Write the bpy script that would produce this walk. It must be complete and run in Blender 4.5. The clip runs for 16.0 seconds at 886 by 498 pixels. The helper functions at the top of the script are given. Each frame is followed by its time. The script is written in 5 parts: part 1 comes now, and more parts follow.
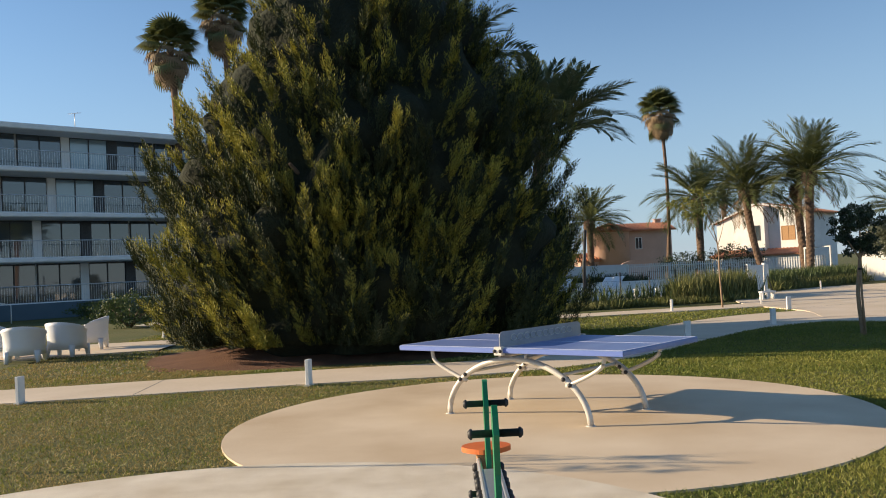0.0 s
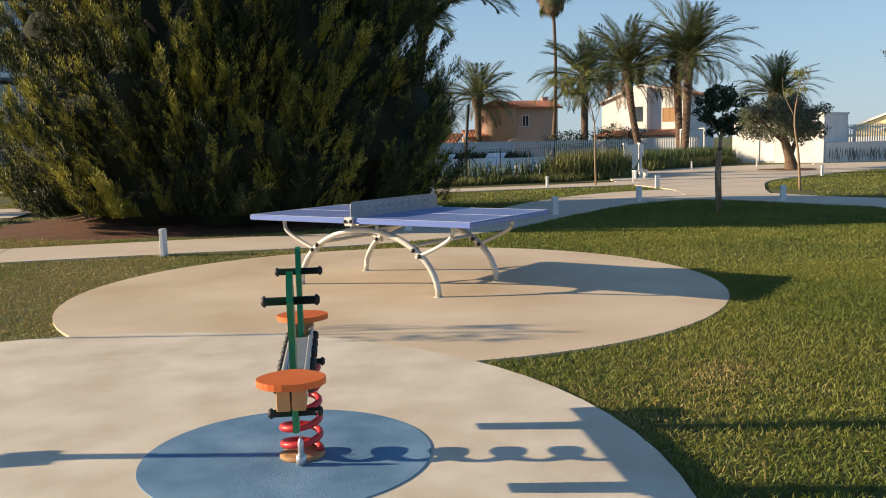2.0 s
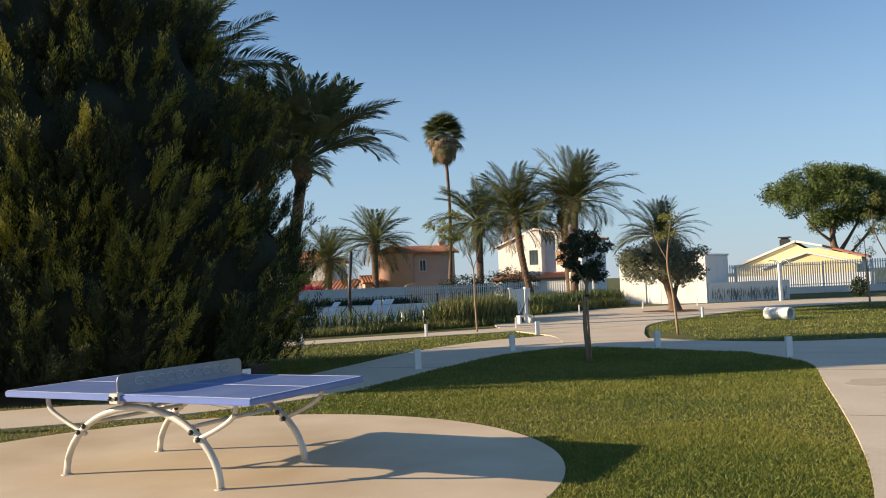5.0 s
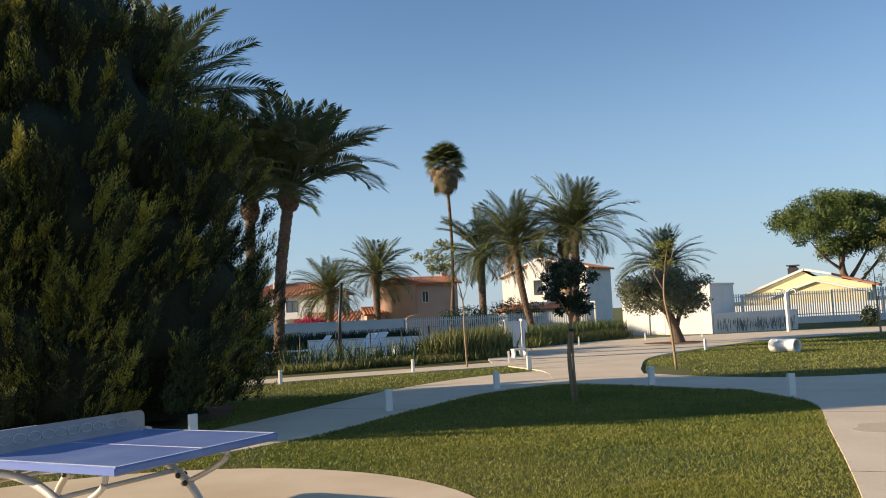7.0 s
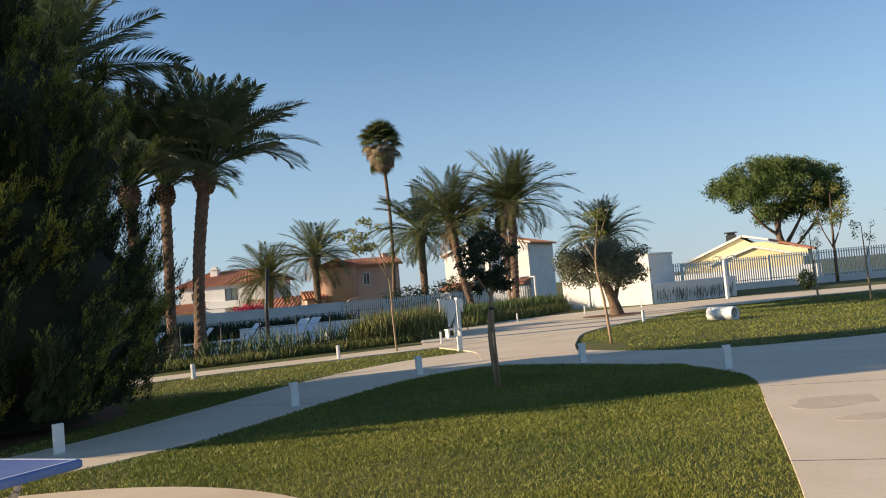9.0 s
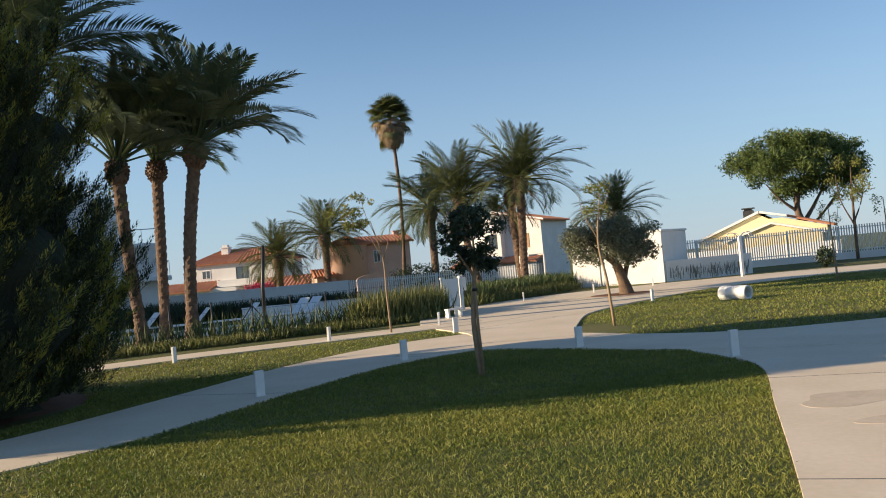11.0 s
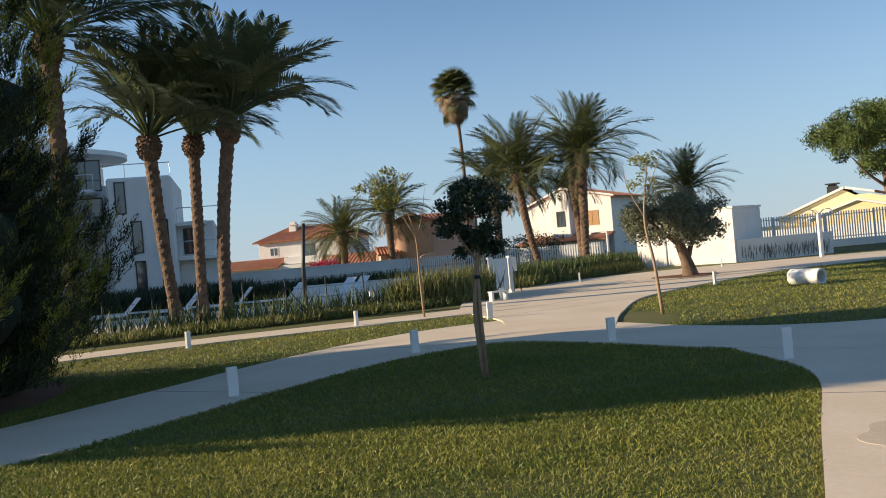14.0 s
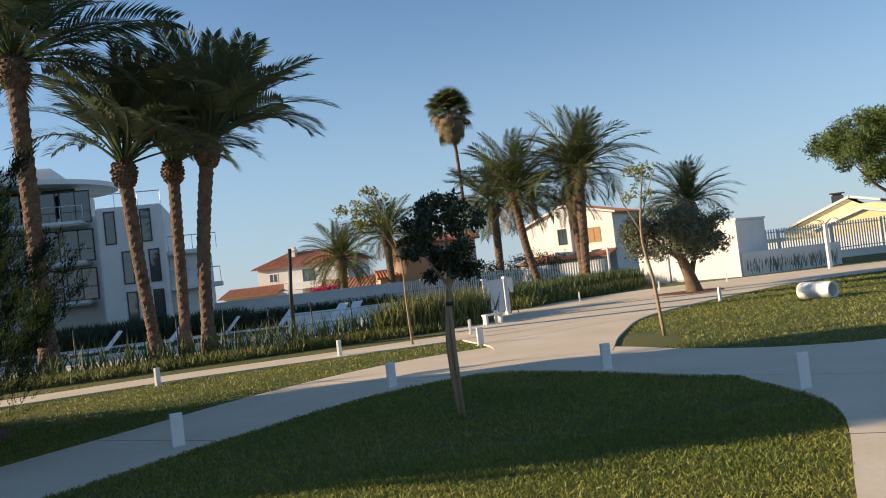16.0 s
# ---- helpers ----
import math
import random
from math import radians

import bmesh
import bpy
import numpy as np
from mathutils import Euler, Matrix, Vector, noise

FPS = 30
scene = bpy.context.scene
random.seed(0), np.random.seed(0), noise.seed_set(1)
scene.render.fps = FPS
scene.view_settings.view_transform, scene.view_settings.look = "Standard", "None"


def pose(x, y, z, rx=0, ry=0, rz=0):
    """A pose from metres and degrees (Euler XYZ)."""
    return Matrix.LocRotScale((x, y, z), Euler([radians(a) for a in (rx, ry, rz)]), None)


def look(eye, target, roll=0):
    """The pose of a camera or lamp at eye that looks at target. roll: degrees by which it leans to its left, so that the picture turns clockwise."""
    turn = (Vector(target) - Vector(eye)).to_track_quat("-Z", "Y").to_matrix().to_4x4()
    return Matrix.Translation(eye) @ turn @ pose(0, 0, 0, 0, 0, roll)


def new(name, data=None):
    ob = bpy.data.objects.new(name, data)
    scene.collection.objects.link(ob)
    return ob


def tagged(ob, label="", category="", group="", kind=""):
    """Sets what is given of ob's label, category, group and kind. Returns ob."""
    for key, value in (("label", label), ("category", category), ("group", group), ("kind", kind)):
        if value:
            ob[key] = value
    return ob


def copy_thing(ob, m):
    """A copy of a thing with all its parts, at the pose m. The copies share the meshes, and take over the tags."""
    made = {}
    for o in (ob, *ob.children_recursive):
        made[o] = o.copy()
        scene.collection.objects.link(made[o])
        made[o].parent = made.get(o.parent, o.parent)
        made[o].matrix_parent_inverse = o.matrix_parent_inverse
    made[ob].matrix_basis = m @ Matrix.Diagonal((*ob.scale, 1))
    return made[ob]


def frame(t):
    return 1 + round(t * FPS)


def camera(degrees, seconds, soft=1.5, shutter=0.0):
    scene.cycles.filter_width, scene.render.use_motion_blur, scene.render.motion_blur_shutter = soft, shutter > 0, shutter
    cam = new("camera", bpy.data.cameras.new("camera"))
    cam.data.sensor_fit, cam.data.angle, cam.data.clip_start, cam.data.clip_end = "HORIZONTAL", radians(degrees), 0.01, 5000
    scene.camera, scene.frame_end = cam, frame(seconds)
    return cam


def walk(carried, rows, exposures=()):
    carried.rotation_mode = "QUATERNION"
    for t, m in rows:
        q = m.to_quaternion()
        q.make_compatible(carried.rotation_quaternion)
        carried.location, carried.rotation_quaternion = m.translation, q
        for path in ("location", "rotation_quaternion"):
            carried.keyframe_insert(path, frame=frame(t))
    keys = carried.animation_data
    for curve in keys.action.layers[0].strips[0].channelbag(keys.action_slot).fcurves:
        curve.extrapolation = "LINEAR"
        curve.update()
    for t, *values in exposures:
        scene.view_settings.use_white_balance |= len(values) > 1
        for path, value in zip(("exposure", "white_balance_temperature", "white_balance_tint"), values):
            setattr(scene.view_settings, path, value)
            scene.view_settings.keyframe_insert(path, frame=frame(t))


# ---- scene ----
cam = camera(54.1, 16.0, soft=1.0)
PATH = [
    (0, (-0.009, 0.182, 1.523), (-0.006, 2.182, 1.577), -2.8),
    (0.5, (0.034, 0.314, 1.469), (0.111, 2.312, 1.437), -3.0),
    (1, (0.15, 0.348, 1.43), (0.196, 2.342, 1.289), -1.3),
    (1.5, (0.291, 0.331, 1.432), (0.425, 2.313, 1.205), -1.0),
    (2, (0.376, 0.363, 1.45), (0.618, 2.334, 1.208), -1.4),
    (2.5, (0.487, 0.456, 1.461), (0.828, 2.416, 1.256), -1.7),
    (3, (0.674, 0.583, 1.488), (1.061, 2.54, 1.349), -1.4),
    (3.5, (0.937, 0.708, 1.506), (1.336, 2.667, 1.431), -1.3),
    (4, (1.097, 0.932, 1.498), (1.576, 2.874, 1.485), -1.9),
    (4.2, (1.155, 1.034, 1.501), (1.651, 2.971, 1.516), -2.4),
    (6.5, (2.152, 1.997, 1.566), (2.529, 3.957, 1.697), -1.7),
    (7, (2.323, 2.31, 1.562), (2.769, 4.253, 1.714), -2.7),
    (7.5, (2.547, 2.556, 1.538), (3.009, 4.496, 1.687), -3.4),
    (8, (2.78, 2.824, 1.543), (3.265, 4.76, 1.668), -4.4),
    (8.5, (2.965, 3.083, 1.536), (3.535, 4.997, 1.653), -5.6),
    (9, (3.204, 3.412, 1.538), (3.767, 5.328, 1.636), -5.1),
    (9.5, (3.436, 3.686, 1.532), (3.969, 5.612, 1.61), -4.8),
    (10, (3.601, 3.925, 1.535), (4.167, 5.842, 1.602), -5.4),
    (12.3, (4.698, 5.012, 1.507), (5.143, 6.962, 1.542), -4.9),
    (12.5, (4.783, 5.119, 1.508), (5.226, 7.069, 1.544), -4.9),
    (13, (4.973, 5.395, 1.518), (5.42, 7.344, 1.561), -5.9),
    (13.5, (5.202, 5.605, 1.519), (5.57, 7.571, 1.543), -5.9),
    (14, (5.394, 5.805, 1.524), (5.742, 7.774, 1.536), -5.0),
    (14.5, (5.541, 6.053, 1.528), (5.943, 8.012, 1.555), -5.4),
    (15, (5.695, 6.326, 1.527), (6.017, 8.3, 1.565), -5.8),
    (15.5, (5.824, 6.632, 1.532), (6.102, 8.612, 1.586), -6.0),
    (16, (5.995, 6.902, 1.517), (6.338, 8.871, 1.579), -6.6),
]
walk(cam, [(t, look(eye, target, roll)) for t, eye, target, roll in PATH])


# ---- world, sun, exposure ----
SUN_AZ, SUN_EL = radians(9.5), radians(16.3)
SUN_DIR = Vector((-math.cos(SUN_AZ) * math.cos(SUN_EL), math.sin(SUN_AZ) * math.cos(SUN_EL), math.sin(SUN_EL)))
world = bpy.data.worlds.new("sky")
scene.world = world
world.use_nodes = True
wn = world.node_tree
sky = wn.nodes.new("ShaderNodeTexSky")
sky.sky_type, sky.sun_disc = "NISHITA", False
sky.sun_elevation, sky.sun_rotation = SUN_EL, math.atan2(SUN_DIR.x, SUN_DIR.y)
sky.altitude, sky.air_density, sky.dust_density, sky.ozone_density = 10, 0.95, 0.0, 3.0
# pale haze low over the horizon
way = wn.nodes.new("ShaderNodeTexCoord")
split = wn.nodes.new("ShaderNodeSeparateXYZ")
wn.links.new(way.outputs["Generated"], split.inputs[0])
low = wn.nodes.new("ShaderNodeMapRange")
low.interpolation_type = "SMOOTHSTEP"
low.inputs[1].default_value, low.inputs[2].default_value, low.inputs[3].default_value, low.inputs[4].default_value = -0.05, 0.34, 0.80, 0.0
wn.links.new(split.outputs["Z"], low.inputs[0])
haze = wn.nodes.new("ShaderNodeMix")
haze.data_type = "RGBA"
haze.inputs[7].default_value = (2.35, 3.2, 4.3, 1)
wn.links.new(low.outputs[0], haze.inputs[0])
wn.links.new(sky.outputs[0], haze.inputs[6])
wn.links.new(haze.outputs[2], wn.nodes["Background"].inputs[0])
wn.nodes["Background"].inputs[1].default_value = 0.094
sun = new("sun", bpy.data.lights.new("sun", "SUN"))
sun.data.energy, sun.data.angle, sun.data.color = 5.0, radians(0.45), (1.0, 0.80, 0.55)
sun.matrix_world = look(SUN_DIR * 60, (0, 0, 0))
scene.view_settings.exposure = 0.75


# ---- materials ----
def mat(name, a, b=None, rough=0.8, scale=6.0, fine=60.0, bump=0.15, metal=0.0, island=0.0, obvar=0.0, spec=0.4, through_light=0.0, dist=0.02):
    """A surface that wanders between the colours a and b at a coarse and a fine scale, with relief of the fine one."""
    b = b or tuple(c * 0.8 for c in a)
    m = bpy.data.materials.new(name)
    m.use_nodes = True
    nt = m.node_tree
    p = nt.nodes["Principled BSDF"]
    tc = nt.nodes.new("ShaderNodeTexCoord")
    n1, n2 = nt.nodes.new("ShaderNodeTexNoise"), nt.nodes.new("ShaderNodeTexNoise")
    for n, s in ((n1, scale), (n2, fine)):
        n.inputs["Scale"].default_value, n.inputs["Detail"].default_value = s, 5
        nt.links.new(tc.outputs["Object"], n.inputs["Vector"])
    add = nt.nodes.new("ShaderNodeMath")
    add.operation = "MULTIPLY_ADD"
    nt.links.new(n2.outputs["Fac"], add.inputs[0])
    add.inputs[1].default_value = 0.5
    nt.links.new(n1.outputs["Fac"], add.inputs[2])
    ramp = nt.nodes.new("ShaderNodeMapRange")
    ramp.inputs[1].default_value, ramp.inputs[2].default_value = 0.5, 1.0
    nt.links.new(add.outputs[0], ramp.inputs[0])
    fac = ramp.outputs[0]
    for amount, kind, socket in ((island, "ShaderNodeNewGeometry", "Random Per Island"), (obvar, "ShaderNodeObjectInfo", "Random")):
        if amount:
            g = nt.nodes.new(kind)
            mm = nt.nodes.new("ShaderNodeMath")
            mm.operation = "MULTIPLY_ADD"
            nt.links.new(g.outputs[socket], mm.inputs[0])
            mm.inputs[1].default_value = amount
            sub = nt.nodes.new("ShaderNodeMath")
            sub.operation = "SUBTRACT"
            nt.links.new(fac, sub.inputs[0])
            sub.inputs[1].default_value = amount / 2
            nt.links.new(sub.outputs[0], mm.inputs[2])
            fac = mm.outputs[0]
    mix = nt.nodes.new("ShaderNodeMix")
    mix.data_type = "RGBA"
    mix.inputs[6].default_value, mix.inputs[7].default_value = (*a, 1), (*b, 1)
    nt.links.new(fac, mix.inputs[0])
    nt.links.new(mix.outputs[2], p.inputs["Base Color"])
    p.inputs["Roughness"].default_value, p.inputs["Metallic"].default_value = rough, metal
    p.inputs["Specular IOR Level"].default_value = spec
    if through_light:
        p.inputs["Subsurface Weight"].default_value = 0.0
        tr = nt.nodes.new("ShaderNodeBsdfTranslucent")
        nt.links.new(mix.outputs[2], tr.inputs[0])
        ms = nt.nodes.new("ShaderNodeMixShader")
        ms.inputs[0].default_value = through_light
        nt.links.new(p.outputs[0], ms.inputs[1])
        nt.links.new(tr.outputs[0], ms.inputs[2])
        nt.links.new(ms.outputs[0], nt.nodes["Material Output"].inputs[0])
    if bump:
        bn = nt.nodes.new("ShaderNodeBump")
        bn.inputs["Strength"].default_value, bn.inputs["Distance"].default_value = bump, dist
        nt.links.new(n2.outputs["Fac"], bn.inputs["Height"])
        nt.links.new(bn.outputs[0], p.inputs["Normal"])
    return m


M_LAWN = mat("lawn_soil", (0.07, 0.092, 0.016), (0.145, 0.125, 0.036), 0.95, 0.35, 30, 0.6, dist=0.05)
M_GRASS = mat("grass", (0.11, 0.155, 0.022), (0.28, 0.27, 0.055), 0.6, 0.5, 3, 0, island=0.9, through_light=0.30)
M_DRY = mat("dry_grass", (0.27, 0.21, 0.06), (0.46, 0.34, 0.13), 0.7, 0.5, 3, 0, island=0.9, through_light=0.2)
M_MULCH = mat("bark_mulch", (0.11, 0.048, 0.027), (0.20, 0.095, 0.05), 0.95, 2, 40, 0.9, dist=0.04)
M_DISC = mat("smooth_concrete", (0.55, 0.41, 0.255), (0.77, 0.63, 0.45), 0.75, 0.75, 110, 0.08, dist=0.004)
M_PAD = mat("granular_paving", (0.58, 0.48, 0.34), (0.82, 0.73, 0.58), 0.9, 2.2, 330, 0.6, dist=0.004)
M_BLUE = mat("blue_rubber", (0.07, 0.17, 0.29), (0.19, 0.33, 0.47), 0.9, 3.5, 330, 0.7, dist=0.005)
M_PATH = mat("path_concrete", (0.60, 0.49, 0.35), (0.72, 0.60, 0.46), 0.8, 0.7, 20, 0.08)
M_TABLE = mat("blue_table_top", (0.12, 0.18, 0.42), (0.22, 0.29, 0.50), 0.42, 2.2, 60, 0.02)
M_TEDGE = mat("blue_table_edge", (0.10, 0.17, 0.48), (0.13, 0.20, 0.52), 0.5, 3, 60, 0.02)
M_LINE = mat("worn_white_line", (0.7, 0.72, 0.78), (0.45, 0.5, 0.66), 0.5, 6, 40, 0)
M_STEEL = mat("pale_painted_steel", (0.55, 0.52, 0.46), (0.66, 0.63, 0.57), 0.4, 5, 60, 0.03, metal=0.2)
M_NET = mat("perforated_steel", (0.24, 0.25, 0.28), (0.33, 0.34, 0.37), 0.42, 5, 80, 0.03, metal=0.5)
M_DARK = mat("dark_metal", (0.02, 0.02, 0.022), (0.05, 0.05, 0.05), 0.45, 8, 60, 0.03)
M_BLACK = mat("black_rubber", (0.012, 0.012, 0.014), (0.03, 0.03, 0.03), 0.55, 8, 80, 0.05)
M_GREEN = mat("green_board", (0.0, 0.16, 0.06), (0.01, 0.22, 0.10), 0.45, 6, 80, 0.03)
M_ORANGE = mat("orange_board", (0.62, 0.13, 0.03), (0.74, 0.19, 0.05), 0.5, 6, 80, 0.03)
M_RED = mat("red_spring", (0.50, 0.025, 0.03), (0.58, 0.05, 0.05), 0.4, 6, 80, 0.02)
M_WOOD = mat("wood_block", (0.36, 0.20, 0.09), (0.48, 0.28, 0.13), 0.7, 9, 50, 0.1)
M_ALU = mat("brushed_aluminium", (0.55, 0.56, 0.57), (0.68, 0.68, 0.68), 0.35, 6, 60, 0.04, metal=0.7)
M_WHITE = mat("white_paint", (0.80, 0.79, 0.76), (0.70, 0.69, 0.66), 0.6, 2, 25, 0.05)
M_PLAST = mat("white_plastic", (0.80, 0.80, 0.80), (0.74, 0.74, 0.75), 0.45, 3, 60, 0.02)
M_RENDER = mat("white_render", (0.80, 0.78, 0.75), (0.68, 0.66, 0.62), 0.9, 0.8, 18, 0.1)
M_STAIN = mat("stained_render", (0.74, 0.72, 0.67), (0.05, 0.055, 0.04), 0.9, 3, 12, 0.1)
M_ORANGEW = mat("terracotta_render", (0.66, 0.45, 0.35), (0.57, 0.37, 0.28), 0.9, 0.6, 14, 0.1)
M_YELLOW = mat("yellow_render", (0.82, 0.69, 0.40), (0.76, 0.62, 0.34), 0.9, 0.6, 14, 0.1)
M_STAKE = mat("pale_stake_bark", (0.26, 0.17, 0.10), (0.38, 0.27, 0.17), 0.9, 6, 40, 0.3)
M_MOULD = mat("grey_mould", (0.16, 0.16, 0.13), (0.30, 0.30, 0.26), 0.95, 8, 40, 0.1)
M_DAMP = mat("stained_concrete", (0.50, 0.40, 0.28), (0.62, 0.50, 0.37), 0.7, 2.5, 20, 0.05)
M_TILE = mat("clay_roof_tile", (0.42, 0.15, 0.08), (0.52, 0.24, 0.13), 0.85, 1.5, 10, 0.3, obvar=0.3)
M_SLATE = mat("blue_grey_wall", (0.06, 0.10, 0.13), (0.09, 0.13, 0.16), 0.8, 1, 20, 0.1)
M_BARK = mat("bark", (0.11, 0.07, 0.045), (0.22, 0.15, 0.10), 0.95, 4, 30, 0.8, dist=0.03)
M_PALMT = mat("palm_trunk", (0.085, 0.052, 0.035), (0.22, 0.145, 0.10), 0.95, 5, 25, 0.8, dist=0.03, island=0.4)
M_FROND = mat("palm_frond", (0.068, 0.108, 0.055), (0.17, 0.20, 0.105), 0.45, 2, 10, 0, obvar=0.6, through_light=0.28)
M_FRONDY = mat("yellowish_palm_frond", (0.075, 0.10, 0.035), (0.16, 0.165, 0.06), 0.5, 2, 10, 0, obvar=0.5, through_light=0.25)
M_DEADF = mat("dead_palm_leaf", (0.15, 0.10, 0.055), (0.27, 0.19, 0.11), 0.8, 2, 10, 0, obvar=0.5)
M_FIRD = mat("conifer_spray", (0.024, 0.036, 0.014), (0.065, 0.08, 0.026), 0.75, 0.5, 4, 0, island=0.7, through_light=0.1)
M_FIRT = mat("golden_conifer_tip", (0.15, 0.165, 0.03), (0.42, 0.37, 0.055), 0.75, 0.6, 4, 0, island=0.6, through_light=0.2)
# near-black: the shade between the conifer's boughs put into the colour
M_CORE = mat("conifer_gap_shade", (0.010, 0.014, 0.007), (0.02, 0.025, 0.01), 0.95, 2, 12, 0.6, dist=0.1)
M_LEAFD = mat("dark_leaf", (0.022, 0.040, 0.020), (0.05, 0.07, 0.03), 0.45, 1, 6, 0, island=0.8, through_light=0.15)
M_LEAFO = mat("olive_leaf", (0.09, 0.105, 0.06), (0.20, 0.21, 0.13), 0.6, 1, 6, 0, island=0.8, through_light=0.2)
M_LEAFP = mat("pine_needles", (0.05, 0.085, 0.02), (0.15, 0.19, 0.045), 0.6, 0.5, 4, 0, island=0.8, through_light=0.25)
M_LEAFY = mat("young_leaf", (0.12, 0.15, 0.03), (0.28, 0.26, 0.06), 0.6, 1, 6, 0, island=0.8, through_light=0.3)
M_REED = mat("reed", (0.11, 0.13, 0.03), (0.26, 0.25, 0.09), 0.7, 0.5, 4, 0, island=0.9, through_light=0.3)
M_SHRUB = mat("shrub_leaf", (0.045, 0.075, 0.02), (0.10, 0.13, 0.04), 0.6, 0.5, 4, 0, island=0.8, through_light=0.2)
M_FLOWER = mat("bougainvillea", (0.45, 0.02, 0.09), (0.6, 0.05, 0.15), 0.7, 1, 6, 0, island=0.8)
M_POOL = mat("pool_paving", (0.62, 0.56, 0.47), (0.70, 0.64, 0.55), 0.85, 1, 20, 0.05)


def glassy(name, tint, rough=0.03):
    m = bpy.data.materials.new(name)
    m.use_nodes = True
    p = m.node_tree.nodes["Principled BSDF"]
    p.inputs["Base Color"].default_value = (*tint, 1)
    p.inputs["Roughness"].default_value = rough
    p.inputs["Specular IOR Level"].default_value = 1.0
    p.inputs["Coat Weight"].default_value = 0.6
    p.inputs["Coat Roughness"].default_value = 0.02
    return m


M_PANE = glassy("window_glass", (0.05, 0.065, 0.075))
M_WATER = glassy("pool_water", (0.10, 0.32, 0.38), 0.08)
M_CURTAIN = mat("pale_curtain", (0.5, 0.55, 0.55), (0.6, 0.63, 0.62), 0.5, 1, 8, 0)
M_GLASSB = glassy("pale_glass_panel", (0.22, 0.30, 0.33), 0.1)


# ---- mesh helpers ----
class Shape:
    """Collects vertices, faces and material slots for one mesh."""

    def __init__(self):
        self.v, self.f, self.m, self.s = [], [], [], []

    def add(self, verts, faces, mi=0, smooth=False):
        n = len(self.v)
        self.v.extend(tuple(p) for p in verts)
        self.f.extend(tuple(i + n for i in f) for f in faces)
        self.m.extend([mi] * len(faces))
        self.s.extend([smooth] * len(faces))
        return self

    def box(self, x0, y0, z0, x1, y1, z1, mi=0, bevel=0.0, m=None):
        b = min(bevel, (x1 - x0) * 0.45, (y1 - y0) * 0.45, (z1 - z0) * 0.45)
        if b <= 0:
            vs = [(x, y, z) for z in (z0, z1) for y in (y0, y1) for x in (x0, x1)]
            fs = [(0, 2, 3, 1), (4, 5, 7, 6), (0, 1, 5, 4), (2, 6, 7, 3), (0, 4, 6, 2), (1, 3, 7, 5)]
        else:
            bm = bmesh.new()
            bmesh.ops.create_cube(bm, size=1, matrix=Matrix.LocRotScale(((x0 + x1) / 2, (y0 + y1) / 2, (z0 + z1) / 2), None, (x1 - x0, y1 - y0, z1 - z0)))
            bmesh.ops.bevel(bm, geom=bm.edges[:], offset=b, segments=1, affect="EDGES")
            bm.verts.index_update()
            vs = [v.co[:] for v in bm.verts]
            fs = [tuple(v.index for v in f.verts) for f in bm.faces]
            bm.free()
        if m is not None:
            vs = [m @ Vector(p) for p in vs]
        return self.add(vs, fs, mi)

    def tube(self, path, radii, sides=8, mi=0, caps=True, smooth=True):
        path = [Vector(p) for p in path]
        if not hasattr(radii, "__len__"):
            radii = [radii] * len(path)
        vs, fs = [], []
        ref = Vector((0.31, 0.17, 0.93))
        for i, p in enumerate(path):
            d = (path[min(i + 1, len(path) - 1)] - path[max(i - 1, 0)]).normalized()
            if abs(d.dot(ref)) > 0.97:
                ref = Vector((0.9, -0.3, 0.1))
            a = d.cross(ref).normalized()
            b = d.cross(a)
            for k in range(sides):
                w = 2 * math.pi * k / sides
                vs.append(p + (a * math.cos(w) + b * math.sin(w)) * radii[i])
        for i in range(len(path) - 1):
            for k in range(sides):
                k2 = (k + 1) % sides
                fs.append((i * sides + k, i * sides + k2, (i + 1) * sides + k2, (i + 1) * sides + k))
        if caps:
            fs.append(tuple(range(sides - 1, -1, -1)))
            fs.append(tuple((len(path) - 1) * sides + k for k in range(sides)))
        return self.add(vs, fs, mi, smooth)

    def prism(self, outline, z0, z1, mi=0, m=None, smooth=False):
        n = len(outline)
        vs = [(x, y, z0) for x, y in outline] + [(x, y, z1) for x, y in outline]
        fs = [tuple(range(n - 1, -1, -1)), tuple(range(n, 2 * n))] + [(i, (i + 1) % n, n + (i + 1) % n, n + i) for i in range(n)]
        if m is not None:
            vs = [m @ Vector(p) for p in vs]
        return self.add(vs, fs, mi, smooth)

    def lathe(self, profile, sides=16, at=(0, 0, 0), mi=0, m=None):
        vs, fs = [], []
        for r, z in profile:
            for k in range(sides):
                w = 2 * math.pi * k / sides
                vs.append(Vector((at[0] + r * math.cos(w), at[1] + r * math.sin(w), at[2] + z)))
        for i in range(len(profile) - 1):
            for k in range(sides):
                k2 = (k + 1) % sides
                fs.append((i * sides + k, i * sides + k2, (i + 1) * sides + k2, (i + 1) * sides + k))
        fs.append(tuple(range(sides - 1, -1, -1)))
        fs.append(tuple((len(profile) - 1) * sides + k for k in range(sides)))
        if m is not None:
            vs = [m @ p for p in vs]
        return self.add(vs, fs, mi, True)

    def mesh(self, name, mats):
        me = bpy.data.meshes.new(name)
        me.from_pydata([tuple(p) for p in self.v], [], self.f)
        for mm in mats:
            me.materials.append(mm)
        me.polygons.foreach_set("material_index", self.m)
        me.polygons.foreach_set("use_smooth", self.s)
        me.update()
        return me


